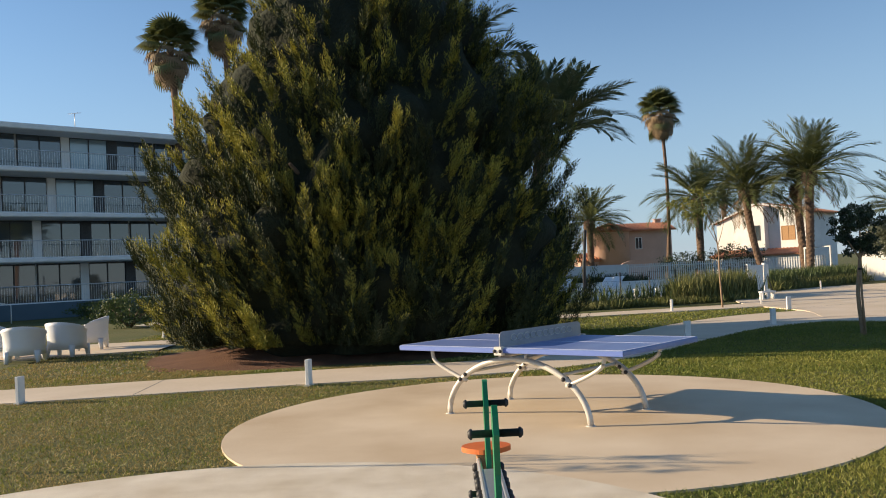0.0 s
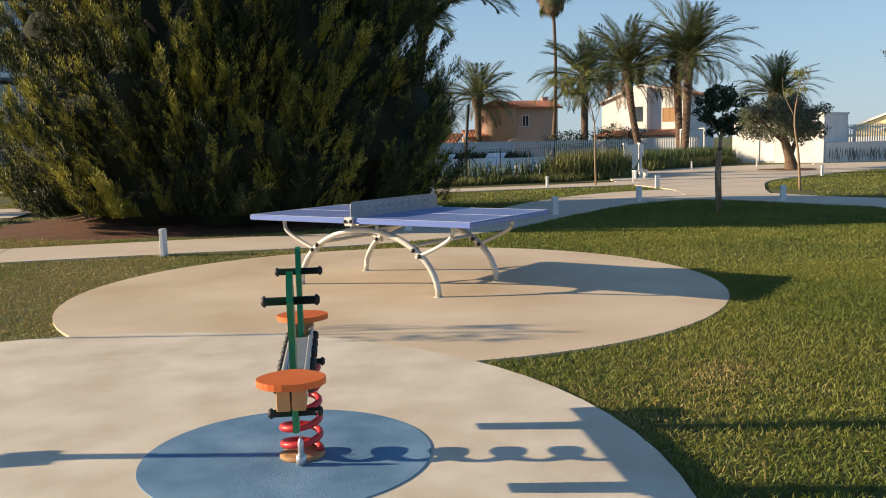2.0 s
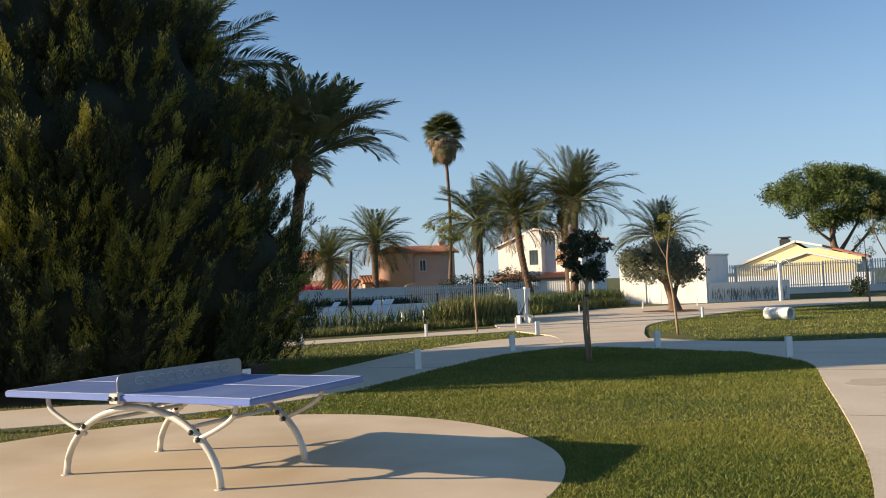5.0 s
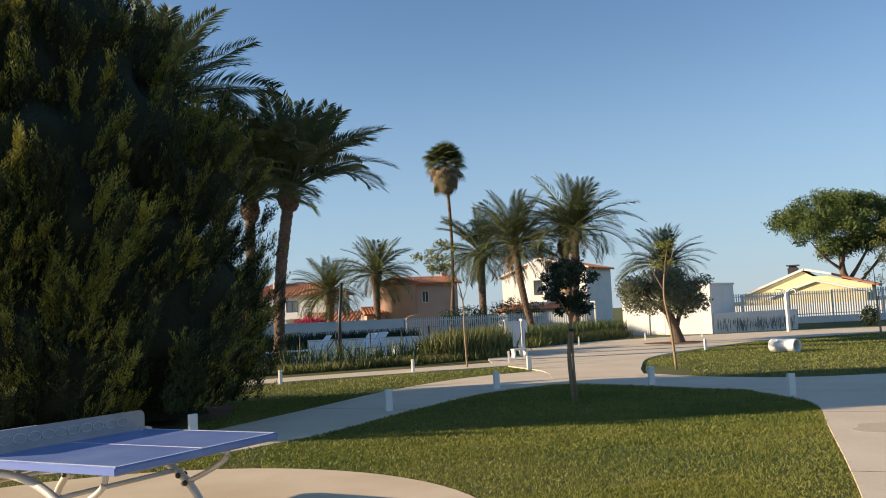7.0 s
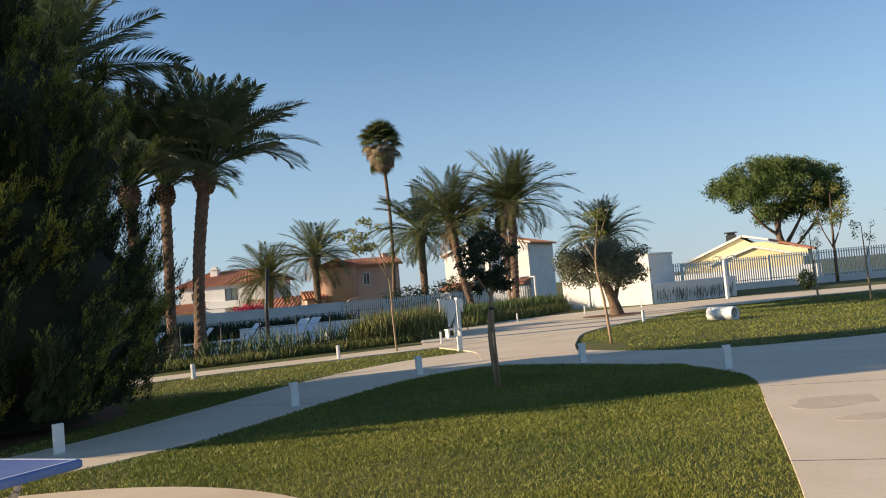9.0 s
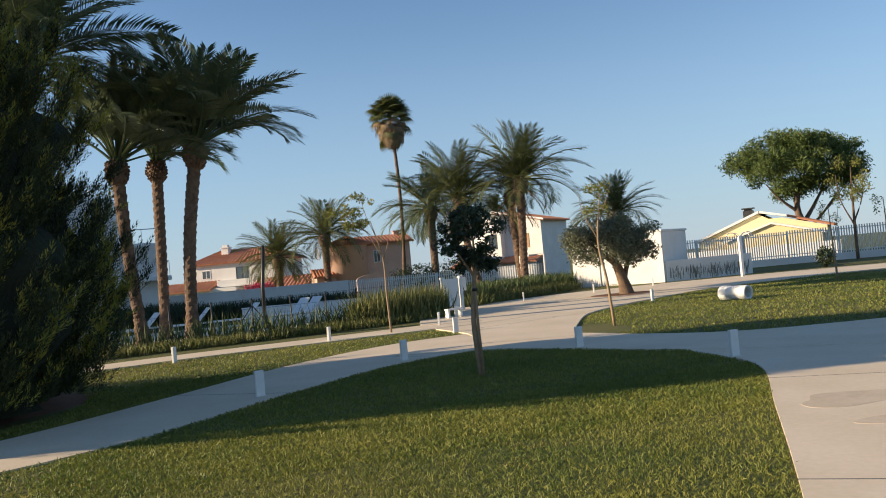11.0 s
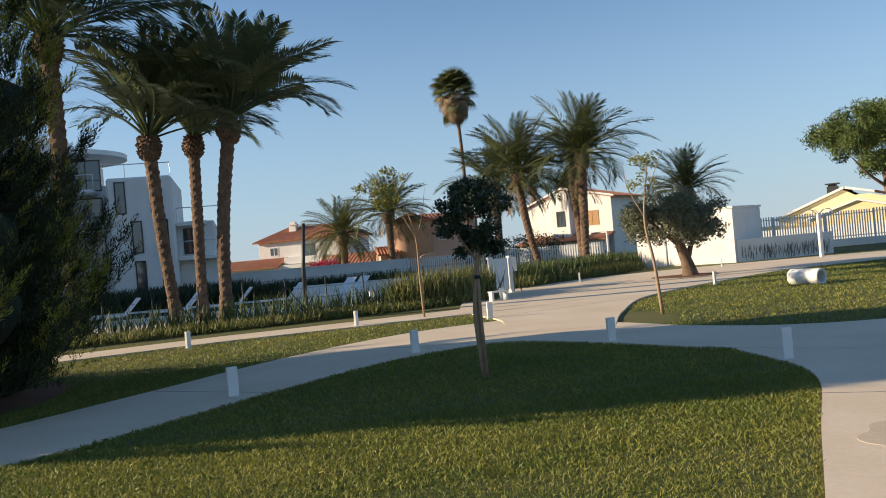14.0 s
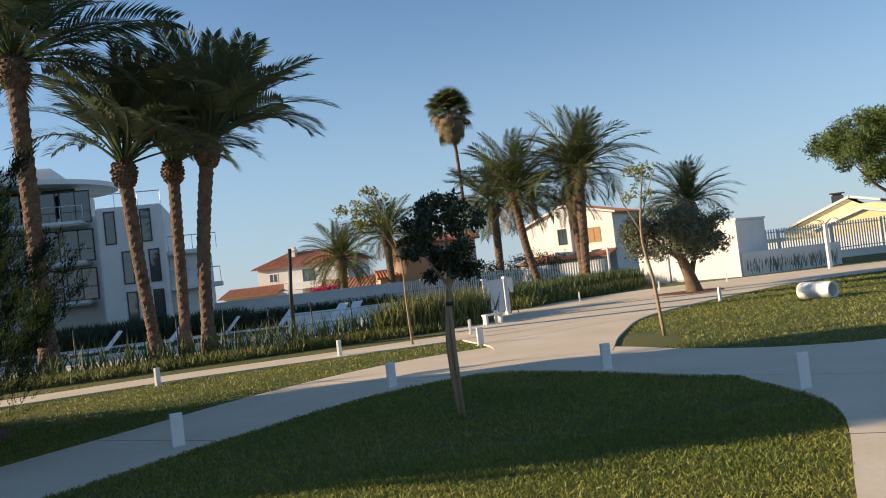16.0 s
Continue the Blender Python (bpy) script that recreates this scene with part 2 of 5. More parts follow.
def part(name, shape, mats, parent=None, label="", at=None):
    """One mesh object of a shape, under a thing or a part."""
    mats = mats if isinstance(mats, (list, tuple)) else [mats]
    ob = new(name, shape.mesh(name, mats) if isinstance(shape, Shape) else shape)
    if at is not None:
        ob.matrix_basis = at
    if parent is not None:
        ob.parent = parent
    if label:
        tagged(ob, label)
    return ob


def thing(name, label, category, at=None, group="", kind=""):
    """An empty at the base of a thing, for its parts."""
    ob = new(name)
    ob.empty_display_size = 0.1
    if at is not None:
        ob.matrix_basis = at
    return tagged(ob, label, category, group, kind)


def blades(arr, name, mats, slots=None, smooth=False):
    """A mesh of many separate quads: arr holds n x 4 corners."""
    n = len(arr)
    me = bpy.data.meshes.new(name)
    me.vertices.add(n * 4)
    me.vertices.foreach_set("co", np.asarray(arr, np.float32).reshape(-1))
    me.loops.add(n * 4)
    me.loops.foreach_set("vertex_index", np.arange(n * 4, dtype=np.int32))
    me.polygons.add(n)
    me.polygons.foreach_set("loop_start", np.arange(0, n * 4, 4, dtype=np.int32))
    for mm in mats:
        me.materials.append(mm)
    if slots is not None:
        me.polygons.foreach_set("material_index", np.asarray(slots, np.int32))
    me.update()
    me.validate()
    return me


def spline(pts, steps=8):
    """A smooth line through points of any dimension."""
    pts = [np.array(p, float) for p in pts]
    pts = [2 * pts[0] - pts[1]] + pts + [2 * pts[-1] - pts[-2]]
    out = []
    for i in range(1, len(pts) - 2):
        a, b, c, d = pts[i - 1:i + 3]
        for k in range(steps):
            t = k / steps
            out.append(0.5 * (2 * b + (c - a) * t + (2 * a - 5 * b + 4 * c - d) * t * t + (3 * b - a - 3 * c + d) * t ** 3))
    out.append(pts[-2])
    return out


def unit(v):
    return v / np.maximum(np.linalg.norm(v, axis=-1, keepdims=True), 1e-9)


RNG = np.random.default_rng(7)


def leaf_quads(centres, size, aspect=0.45, up=0.3, rng=RNG):
    """Pointed leaves with random turns at the given centres."""
    n = len(centres)
    d = unit(rng.normal(size=(n, 3)) + np.array([0, 0, up]))
    s = unit(np.cross(d, rng.normal(size=(n, 3))))
    ln = size * rng.uniform(0.6, 1.3, (n, 1))
    c = np.asarray(centres)
    return np.stack([c - d * ln * 0.5, c + s * ln * aspect * 0.5, c + d * ln * 0.5, c - s * ln * aspect * 0.5], 1)


# ---- ground, paths and paving ----
def slab(name, outline, z, material, label, cat="path", thick=0.15):
    sh = Shape().prism(outline, z - thick, z)
    return tagged(part(name, sh, material), label, cat, kind="structure")


def circle(cx, cy, r, n=72, wob=0.0):
    return [(cx + (r + wob * math.sin(3 * a + cx)) * math.cos(a), cy + (r + wob * math.sin(3 * a + cx)) * math.sin(a)) for a in (2 * math.pi * k / n for k in range(n))]


def strip(name, ctrl, z, material, label):
    """A path slab along a smooth line of (x, y, width)."""
    pts = spline(ctrl, 8)
    sh = Shape()
    left, right = [], []
    for i, p in enumerate(pts):
        d = pts[min(i + 1, len(pts) - 1)][:2] - pts[max(i - 1, 0)][:2]
        d = d / np.linalg.norm(d)
        nrm = np.array([-d[1], d[0]])
        left.append(p[:2] + nrm * p[2] / 2)
        right.append(p[:2] - nrm * p[2] / 2)
    n = len(pts)
    vs = [(*a, z) for a in left] + [(*a, z) for a in right] + [(*a, z - 0.15) for a in left] + [(*a, z - 0.15) for a in right]
    fs = []
    for i in range(n - 1):
        fs += [(i, n + i, n + i + 1, i + 1), (i, i + 1, 2 * n + i + 1, 2 * n + i), (n + i, 3 * n + i, 3 * n + i + 1, n + i + 1)]
    sh.add(vs, fs)
    return tagged(part(name, sh, material), label, "path", kind="structure")


ground = Shape()
ground.add([(-900, -900, 0), (900, -900, 0), (900, 1500, 0), (-900, 1500, 0)], [(0, 1, 2, 3)])
tagged(part("ground", ground, M_LAWN), "short mown lawn with dry yellow patches", "lawn", kind="structure")
slab("pavement_table", circle(0.97, 9.1, 3.22), 0.020, M_DISC, "round tan concrete pad under the table", "pavement")
slab("pavement_play", circle(-1.47, 4.05, 3.27), 0.026, M_PAD, "round pale granular play area surface", "pavement")
slab("pavement_blue", circle(0.11, 4.33, 0.67), 0.031, M_BLUE, "round blue rubber safety mat under the seesaw", "pavement")
slab("pavement_blue", circle(-2.4, 4.75, 0.70), 0.031, M_BLUE, "round blue rubber safety mat in pale paving", "pavement")
strip("path_main", [(-16, 12.0, 1.8), (-7, 12.95, 1.75), (-2.2, 13.6, 1.85), (0.6, 13.85, 1.9), (2.3, 14.9, 2.0), (4.2, 17.4, 2.1), (6.2, 19.9, 2.6), (8.4, 21.4, 3.6), (10.2, 21.6, 4.6)], 0.020, M_PATH, "curving grey concrete garden path")
strip("path_south", [(-3, -6, 2.4), (0.2, -1.6, 2.4), (2.8, 1.3, 2.6), (4.75, 3.5, 2.6), (7.05, 6.2, 2.6), (10.0, 10.6, 2.6), (11.7, 13.4, 2.6), (12.2, 16.0, 2.8)], 0.0245, M_PATH, "broad tan concrete path along the lawn")
strip("path_east", [(8.4, 21.6, 3.4), (9.9, 20.2, 2.6), (10.75, 18.5, 2.1), (11.8, 16.8, 2.5), (13.6, 15.6, 3.2), (17, 15.0, 3.4), (24, 14.6, 3.4), (40, 14, 3.4)], 0.029, M_PATH, "grey concrete path leading past the lawn")
strip("path_plaza", [(9.9, 20.5, 2.0), (10.9, 23.4, 2.6), (12.2, 28.0, 5.2), (15.2, 32.6, 8.0), (19.5, 35.8, 8.4), (25, 36.6, 7.2), (32, 35.6, 5.5), (46, 30, 5)], 0.033, M_PATH, "wide pale concrete walk striped with shadows")
strip("path_far", [(-14, 22.6, 1.5), (-6, 23.6, 1.5), (0.3, 25.2, 1.6), (3.4, 26.2, 1.6), (7, 26.8, 1.7), (10.5, 27.6, 2.0), (12.2, 28.6, 2.5)], 0.037, M_PATH, "narrow pale concrete path beside the hedge")
strip("path_patio", [(-18, 21.2, 3.6), (-11, 21.2, 3.2), (-6.8, 21.4, 1.6)], 0.041, M_PATH, "tan concrete terrace under white chairs")

JOINT = Shape().box(-0.5, -0.007, -0.003, 0.5, 0.007, 0.0012).mesh("joint", [M_DARK])
for x, y, a, w, z, host in ((-4.5, 13.3, 94, 1.75, 0.020, "path_main"), (0.9, 13.95, 118, 1.85, 0.020, "path_main"), (4.2, 17.4, 139, 2.0, 0.020, "path_main"), (6.9, 20.6, 128, 2.6, 0.020, "path_main"),
                            (5.9, 4.85, -40, 2.5, 0.0245, "path_south"), (8.5, 8.4, -35, 2.5, 0.0245, "path_south"), (10.9, 12.1, -32, 2.5, 0.0245, "path_south"),
                            (11.3, 25.3, 20, 3.2, 0.033, "path_plaza"), (13.5, 30.2, 130, 6.0, 0.033, "path_plaza"), (17.2, 34.4, 125, 8.0, 0.033, "path_plaza")):
    part("joint", JOINT, None, bpy.data.objects[host], at=pose(x, y, z, 0, 0, a) @ Matrix.Diagonal((w, 1, 1, 1)))

slab("pavement_stain", [(9.62 + 0.52 * math.cos(a) + 0.08 * math.sin(3 * a), 11.15 + 0.34 * math.sin(a) + 0.05 * math.cos(4 * a)) for a in np.linspace(0, 2 * math.pi, 33)[:-1]], 0.0262, M_DAMP, "brown damp stain on the concrete path", "stain", 0.004)
slab("pavement_stain", [(9.15 + 0.26 * math.cos(a) + 0.05 * math.sin(2 * a), 10.2 + 0.16 * math.sin(a)) for a in np.linspace(0, 2 * math.pi, 25)[:-1]], 0.0262, M_DAMP, "brown damp stain on the concrete path", "stain", 0.004)


# ---- large trees ----
def finger(n, seed):
    """A pointed twig along z, one long, clad in short upswept scales: quads and how far up each one sits."""
    r = np.random.default_rng(seed)
    t = np.linspace(0.0, 0.97, n)
    az = np.arange(n) * 2.4 + r.normal(0, 0.3, n)
    bend = r.normal(0, 0.10, 2)
    axis = np.stack([bend[0] * t * t, bend[1] * t * t, t * 0.85], 1)
    out = np.stack([np.cos(az), np.sin(az), np.zeros(n)], 1)
    rad = 0.075 * (0.35 + 0.65 * np.sin(np.pi * np.clip(0.22 + 0.70 * t, 0, 1)))[:, None] * r.uniform(0.7, 1.3, (n, 1))
    base = axis + out * rad * 0.3
    d = unit(out * (0.62 - 0.35 * t)[:, None] + np.array([0, 0, 1.0]))
    ln = (0.20 - 0.07 * t)[:, None] * r.uniform(0.75, 1.25, (n, 1))
    side = np.cross(d, out)
    w = (0.036 - 0.016 * t)[:, None]
    mid = base + d * ln * 0.45 + out * rad * 0.5
    return np.stack([base, mid + side * w, base + d * ln + out * rad * 0.6, mid - side * w], 1), t


def orient(axis, rng):
    """Rotation matrices that turn z to each axis, with random twist."""
    a = unit(axis)
    x = unit(np.cross(a, rng.normal(size=a.shape)))
    y = np.cross(a, x)
    return np.stack([x, y, a], -1)


def conifer():
    tree = thing("conifer_tree", "huge bushy conifer with golden upswept branch tips", "tree", pose(-1.5, 18.0, 0))
    rng = np.random.default_rng(3)
    prof_z = np.array([0.0, 0.6, 1.2, 2.0, 3.0, 4.0, 5.0, 6.6, 8.0, 9.1])
    prof_r = np.array([3.6, 4.15, 4.40, 4.55, 4.40, 4.05, 3.55, 2.7, 1.5, 0.35])

    def reach(a, z):
        """How far the branch tips stand out at a turn and a height: flatter towards the path."""
        r = np.interp(z, prof_z, prof_r) * (1 - 0.32 * max(0.0, -math.sin(a)) ** 2)
        return r * (0.97 + 0.24 * noise.noise(Vector((2.8 * math.cos(a), 2.8 * math.sin(a), z * 1.1))))

    sh = Shape()
    sh.tube([(0, 0, 0), (0.1, 0, 1), (0, 0.1, 3), (0.1, 0, 6), (0, 0, 8)], [0.5, 0.42, 0.36, 0.2, 0.06], 10)
    part("trunk", sh, M_BARK, tree)
    for k in range(26):
        limb = Shape()
        a, z = k * 2.4, 0.6 + 0.26 * k
        rr = reach(a, z + 1.0) * 0.82
        limb.tube([(0, 0, z), (rr * 0.5 * math.cos(a), rr * 0.5 * math.sin(a), z + 0.35), (rr * math.cos(a), rr * math.sin(a), z + 1.2)], [0.12, 0.08, 0.03], 6)
        part("limb", limb, M_BARK, tree)
    # dark shell added behind the sprays so that the gaps look shaded
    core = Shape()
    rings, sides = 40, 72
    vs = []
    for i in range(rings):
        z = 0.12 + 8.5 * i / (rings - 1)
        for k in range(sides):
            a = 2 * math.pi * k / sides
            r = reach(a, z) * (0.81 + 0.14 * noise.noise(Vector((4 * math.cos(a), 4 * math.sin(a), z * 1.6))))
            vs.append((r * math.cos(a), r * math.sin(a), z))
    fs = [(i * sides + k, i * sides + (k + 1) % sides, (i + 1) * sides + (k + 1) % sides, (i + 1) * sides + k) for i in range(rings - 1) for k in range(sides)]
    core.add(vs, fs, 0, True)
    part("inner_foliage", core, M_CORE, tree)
    temps = [finger(24, s) for s in range(6)]
    pos, axis, size, golds = [], [], [], []
    for k in range(1000):
        z = rng.uniform(0.35, 9.0) if k % 4 else rng.uniform(0.3, 4.0)
        a = rng.uniform(0, 2 * math.pi)
        if math.sin(a) > 0.45 and k % 3:
            continue
        o = np.array([math.cos(a), math.sin(a), 0])
        side = np.array([-math.sin(a), math.cos(a), 0])
        ln = rng.uniform(0.7, 1.5)
        depth = 1.04 - 0.22 * rng.uniform(0, 1) ** 1.2
        tip = o * reach(a, z) * depth + np.array([0, 0, z])
        rise = 0.85 + 0.10 * z + rng.uniform(-0.25, 0.35)
        way = unit(o * 0.8 + np.array([0, 0, rise]) + side * rng.normal(0, 0.35))
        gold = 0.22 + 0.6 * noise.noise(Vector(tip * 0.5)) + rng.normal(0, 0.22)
        for j in range(int(18 + ln * 19)):
            back = rng.uniform(0, 1)
            spread = 0.025 + 0.09 * back
            p = tip - way * ln * back - np.array([0, 0, 0.25 * ln * back * back]) - o * 0.25 * ln * back * (1 - back) + rng.normal(0, spread, 3)
            p[2] = max(p[2], 0.32)
            pos.append(p)
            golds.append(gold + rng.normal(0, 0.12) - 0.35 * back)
            axis.append(way * (1.2 - 0.6 * back) + o * 0.35 * back + np.array([0, 0, 0.55]) + rng.normal(0, 0.24, 3))
            size.append(rng.uniform(0.24, 0.46) * (1.15 - 0.4 * back))
    pos, axis, size, golds = np.array(pos), np.array(axis), np.array(size), np.array(golds)
    rot = orient(axis, rng)
    quads, slots = [], []
    pick = rng.integers(0, 6, len(pos))
    for k in range(6):
        q, t = temps[k]
        sel = np.where(pick == k)[0]
        w = np.einsum("nij,mkj->nmki", rot[sel], q) * size[sel][:, None, None, None] + pos[sel][:, None, None, :]
        quads.append(w.reshape(-1, 4, 3))
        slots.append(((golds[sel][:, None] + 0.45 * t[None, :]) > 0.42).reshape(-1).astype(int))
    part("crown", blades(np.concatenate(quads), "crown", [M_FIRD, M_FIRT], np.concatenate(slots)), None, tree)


def frond_mesh(name, length, droop, n, leaf, material, seed, bare=0.2):
    """A feather leaf along x that bows down, with two rows of narrow leaflets."""
    r = np.random.default_rng(seed)
    t = np.linspace(0, 1, 14)
    ang = -droop * t ** 1.5
    step = length / 13
    x = np.concatenate([[0], np.cumsum(np.cos(ang[:-1]) * step)])
    z = np.concatenate([[0], np.cumsum(np.sin(ang[:-1]) * step)])
    quads = []
    for i in range(13):
        w0, w1 = 0.035 * (1 - t[i] * 0.8), 0.035 * (1 - t[i + 1] * 0.8)
        quads.append([(x[i], -w0, z[i]), (x[i + 1], -w1, z[i + 1]), (x[i + 1], w1, z[i + 1]), (x[i], w0, z[i])])
        quads.append([(x[i], 0, z[i] - w0), (x[i + 1], 0, z[i + 1] - w1), (x[i + 1], 0, z[i + 1] + w1), (x[i], 0, z[i] + w0)])
    u = np.linspace(bare, 0.99, n)
    for side in (-1, 1):
        for s in u:
            s = s + r.normal(0, 0.004)
            px, pz, a = np.interp(s, t, x), np.interp(s, t, z), np.interp(s, t, ang)
            ln = leaf * (0.35 + 1.25 * math.sin(math.pi * min(1, 0.12 + 0.80 * s)) ** 0.8 * 0.75) * r.uniform(0.85, 1.1)
            f = np.array([math.cos(a), 0, math.sin(a)])
            up = np.array([-math.sin(a), 0, math.cos(a)])
            d = unit(f * (0.55 + 0.5 * s) + np.array([0, side, 0]) * 0.95 + up * (0.42 + r.normal(0, 0.12)))
            p = np.array([px, 0, pz])
            q = p + d * ln + np.array([0, 0, -0.22 * ln])
            wv = unit(np.cross(d, up + 0.3 * np.array([0, side, 0]))) * 0.021
            m = p + d * ln * 0.5
            quads.append([p, m + wv, q, m - wv])
    return blades(np.array(quads), name, [material])


def fan_mesh(name, radius, material, n=22, droop=0.35):
    """A fan leaf on a stalk along x."""
    quads = [[(0, -0.02, 0), (0.8, -0.015, 0.05), (0.8, 0.015, 0.05), (0, 0.02, 0)], [(0, 0, -0.02), (0.8, 0, 0.035), (0.8, 0, 0.065), (0, 0, 0.02)]]
    for k in range(n):
        a = radians(-115 + 230 * k / (n - 1))
        d = np.array([math.cos(a), math.sin(a), 0.0])
        s = np.array([-math.sin(a), math.cos(a), 0.15])
        p = np.array([0.8, 0, 0.05])
        m = p + d * radius * 0.55 + np.array([0, 0, 0.06])
        e = p + d * radius + np.array([0, 0, -droop * radius])
        quads += [[p, m + s * 0.06, m + s * 0.055, m - s * 0.06], [m - s * 0.06, m + s * 0.06, e + s * 0.008, e - s * 0.008]]
    return blades(np.array(quads), name, [material])


FRONDS = [frond_mesh("frond", 2.9, d, 52, 0.44, M_FROND, s, 0.30) for s, d in enumerate((0.4, 0.75, 1.1, 1.4))]
FRONDS_FAR = [frond_mesh("frond", 2.9, d, 34, 0.50, M_FRONDY, s + 9) for s, d in enumerate((0.5, 0.85, 1.2, 1.5))]
FRONDS_DEAD = [frond_mesh("frond", 2.2, d, 24, 0.36, M_DEADF, s + 20) for s, d in enumerate((0.6, 1.1))]
FANS = [fan_mesh("fan_leaf", 0.75, M_FRONDY), fan_mesh("fan_leaf", 0.7, M_DEADF, 18, 0.6)]


def palm(base, top, girth=0.21, fronds=48, length=2.9, far=False, lean=(0, 0), label="", wind=0.25, seed=1, low=38):
    """A feather palm: ringed trunk, swollen boot of old stubs and a crown of arching fronds."""
    rng = np.random.default_rng(seed)
    base, top = Vector(base), Vector(top)
    tree = thing("palm_tree", label or "tall date palm with rough brown trunk", "palm tree", Matrix.Translation(base), "palm trees")
    rise = top - base
    sh = Shape()
    rings, sides = max(20, int(rise.length / 0.065)), 16
    vs = []
    for i in range(rings + 1):
        t = i / rings
        p = rise * t + Vector((lean[0], lean[1], 0)) * math.sin(math.pi * t)
        g = girth * (1.35 - 0.55 * min(1, t * 6)) if t < 0.17 else girth * (0.81 + 0.12 * t)
        for k in range(sides):
            w = 2 * math.pi * (k + rng.uniform(-0.15, 0.15)) / sides
            scar = (1.09 if (k + 2 * (i // 2 % 2)) % 4 < 2 else 1.0) * (1.0 if i % 2 else 0.95)
            r = g * scar * rng.uniform(0.97, 1.03)
            vs.append(p + Vector((r * math.cos(w), r * math.sin(w), rng.uniform(-0.012, 0.012))))
    fs = [(i * sides + k, i * sides + (k + 1) % sides, (i + 1) * sides + (k + 1) % sides, (i + 1) * sides + k) for i in range(rings) for k in range(sides)]
    part("trunk", sh.add(vs, fs), M_PALMT, tree)
    boot = Shape()
    bh = girth * 3.4
    boot.lathe([(girth * 0.9, -bh * 0.55), (girth * 1.45, -bh * 0.25), (girth * 1.6, 0.05), (girth * 1.4, bh * 0.35), (girth * 0.6, bh * 0.55)], 14, at=tuple(rise))
    for k in range(110):
        a, z = k * 2.4, -bh * 0.5 + bh * k / 110
        r = girth * 1.5 * math.sqrt(max(0.1, 1 - (z / bh * 1.5) ** 2))
        o = Vector((math.cos(a), math.sin(a), 0))
        p = rise + o * r + Vector((0, 0, z))
        boot.tube([p - o * 0.05, p + o * rng.uniform(0.03, 0.09) + Vector((0, 0, rng.uniform(0.03, 0.09)))], [0.06, 0.03], 4, smooth=False)
    part("boot", boot, M_PALMT, tree, "swollen ring of cut leaf stubs")
    meshes = FRONDS_FAR if far else FRONDS
    for k in range(fronds):
        u = (k + 0.5) / fronds
        el = 88 - (88 - low) * u ** 0.8 + rng.normal(0, 5)
        az = k * 137.5 + rng.normal(0, 12)
        me = meshes[min(3, int(u * 4))]
        s = length / 2.9 * rng.uniform(0.85, 1.1) * (0.8 + 0.2 * min(1, u * 3))
        d = Matrix.Rotation(radians(az), 4, "Z") @ Matrix.Rotation(radians(-el), 4, "Y") @ Matrix.Rotation(rng.normal(0, 0.35), 4, "X")
        w = Matrix.Rotation(wind * rng.uniform(0.4, 1.2), 4, "Y")
        part("frond", me, None, tree, at=Matrix.Translation(rise + Vector((0, 0, bh * 0.35))) @ w @ d @ Matrix.Diagonal((s, s, s, 1)))
    for k in range(5 if far else 0):
        d = Matrix.Rotation(k * 1.3, 4, "Z") @ Matrix.Rotation(radians(35), 4, "Y")
        part("frond", FRONDS_DEAD[k % 2], None, tree, "dead brown frond", at=Matrix.Translation(rise) @ d)
    return tree


def fan_palm(base, height, seed=2, girth=0.2, crown=1.0):
    rng = np.random.default_rng(seed)
    tree = thing("fan_palm", "very tall slender fan palm with brown skirt", "palm tree", pose(*base))
    sh = Shape()
    n = 40
    sh.tube([(0.35 * math.sin(3 * i / n), 0, height * i / n) for i in range(n + 1)], [girth * (1.5 - 0.65 * min(1, 4 * i / n)) * (1.05 if i % 2 else 1) for i in range(n + 1)], 10)
    part("trunk", sh, M_PALMT, tree)
    top = Vector((0.35 * math.sin(3), 0, height))
    for k in range(64):
        u = k / 63
        el = 86 - 158 * u
        dead = u > 0.55 and k % 7 != 0
        d = Matrix.Rotation(k * 2.4, 4, "Z") @ Matrix.Rotation(radians(-el), 4, "Y")
        s = crown * rng.uniform(0.9, 1.15) * (0.85 if dead else 1)
        part("fan_leaf", FANS[1 if dead else 0], None, tree, "dry brown leaf" if dead else "", at=Matrix.Translation(top - Vector((0, 0, 1.5 * crown * max(0, u - 0.45)))) @ d @ Matrix.Diagonal((s, s, s, 1)))
    return tree


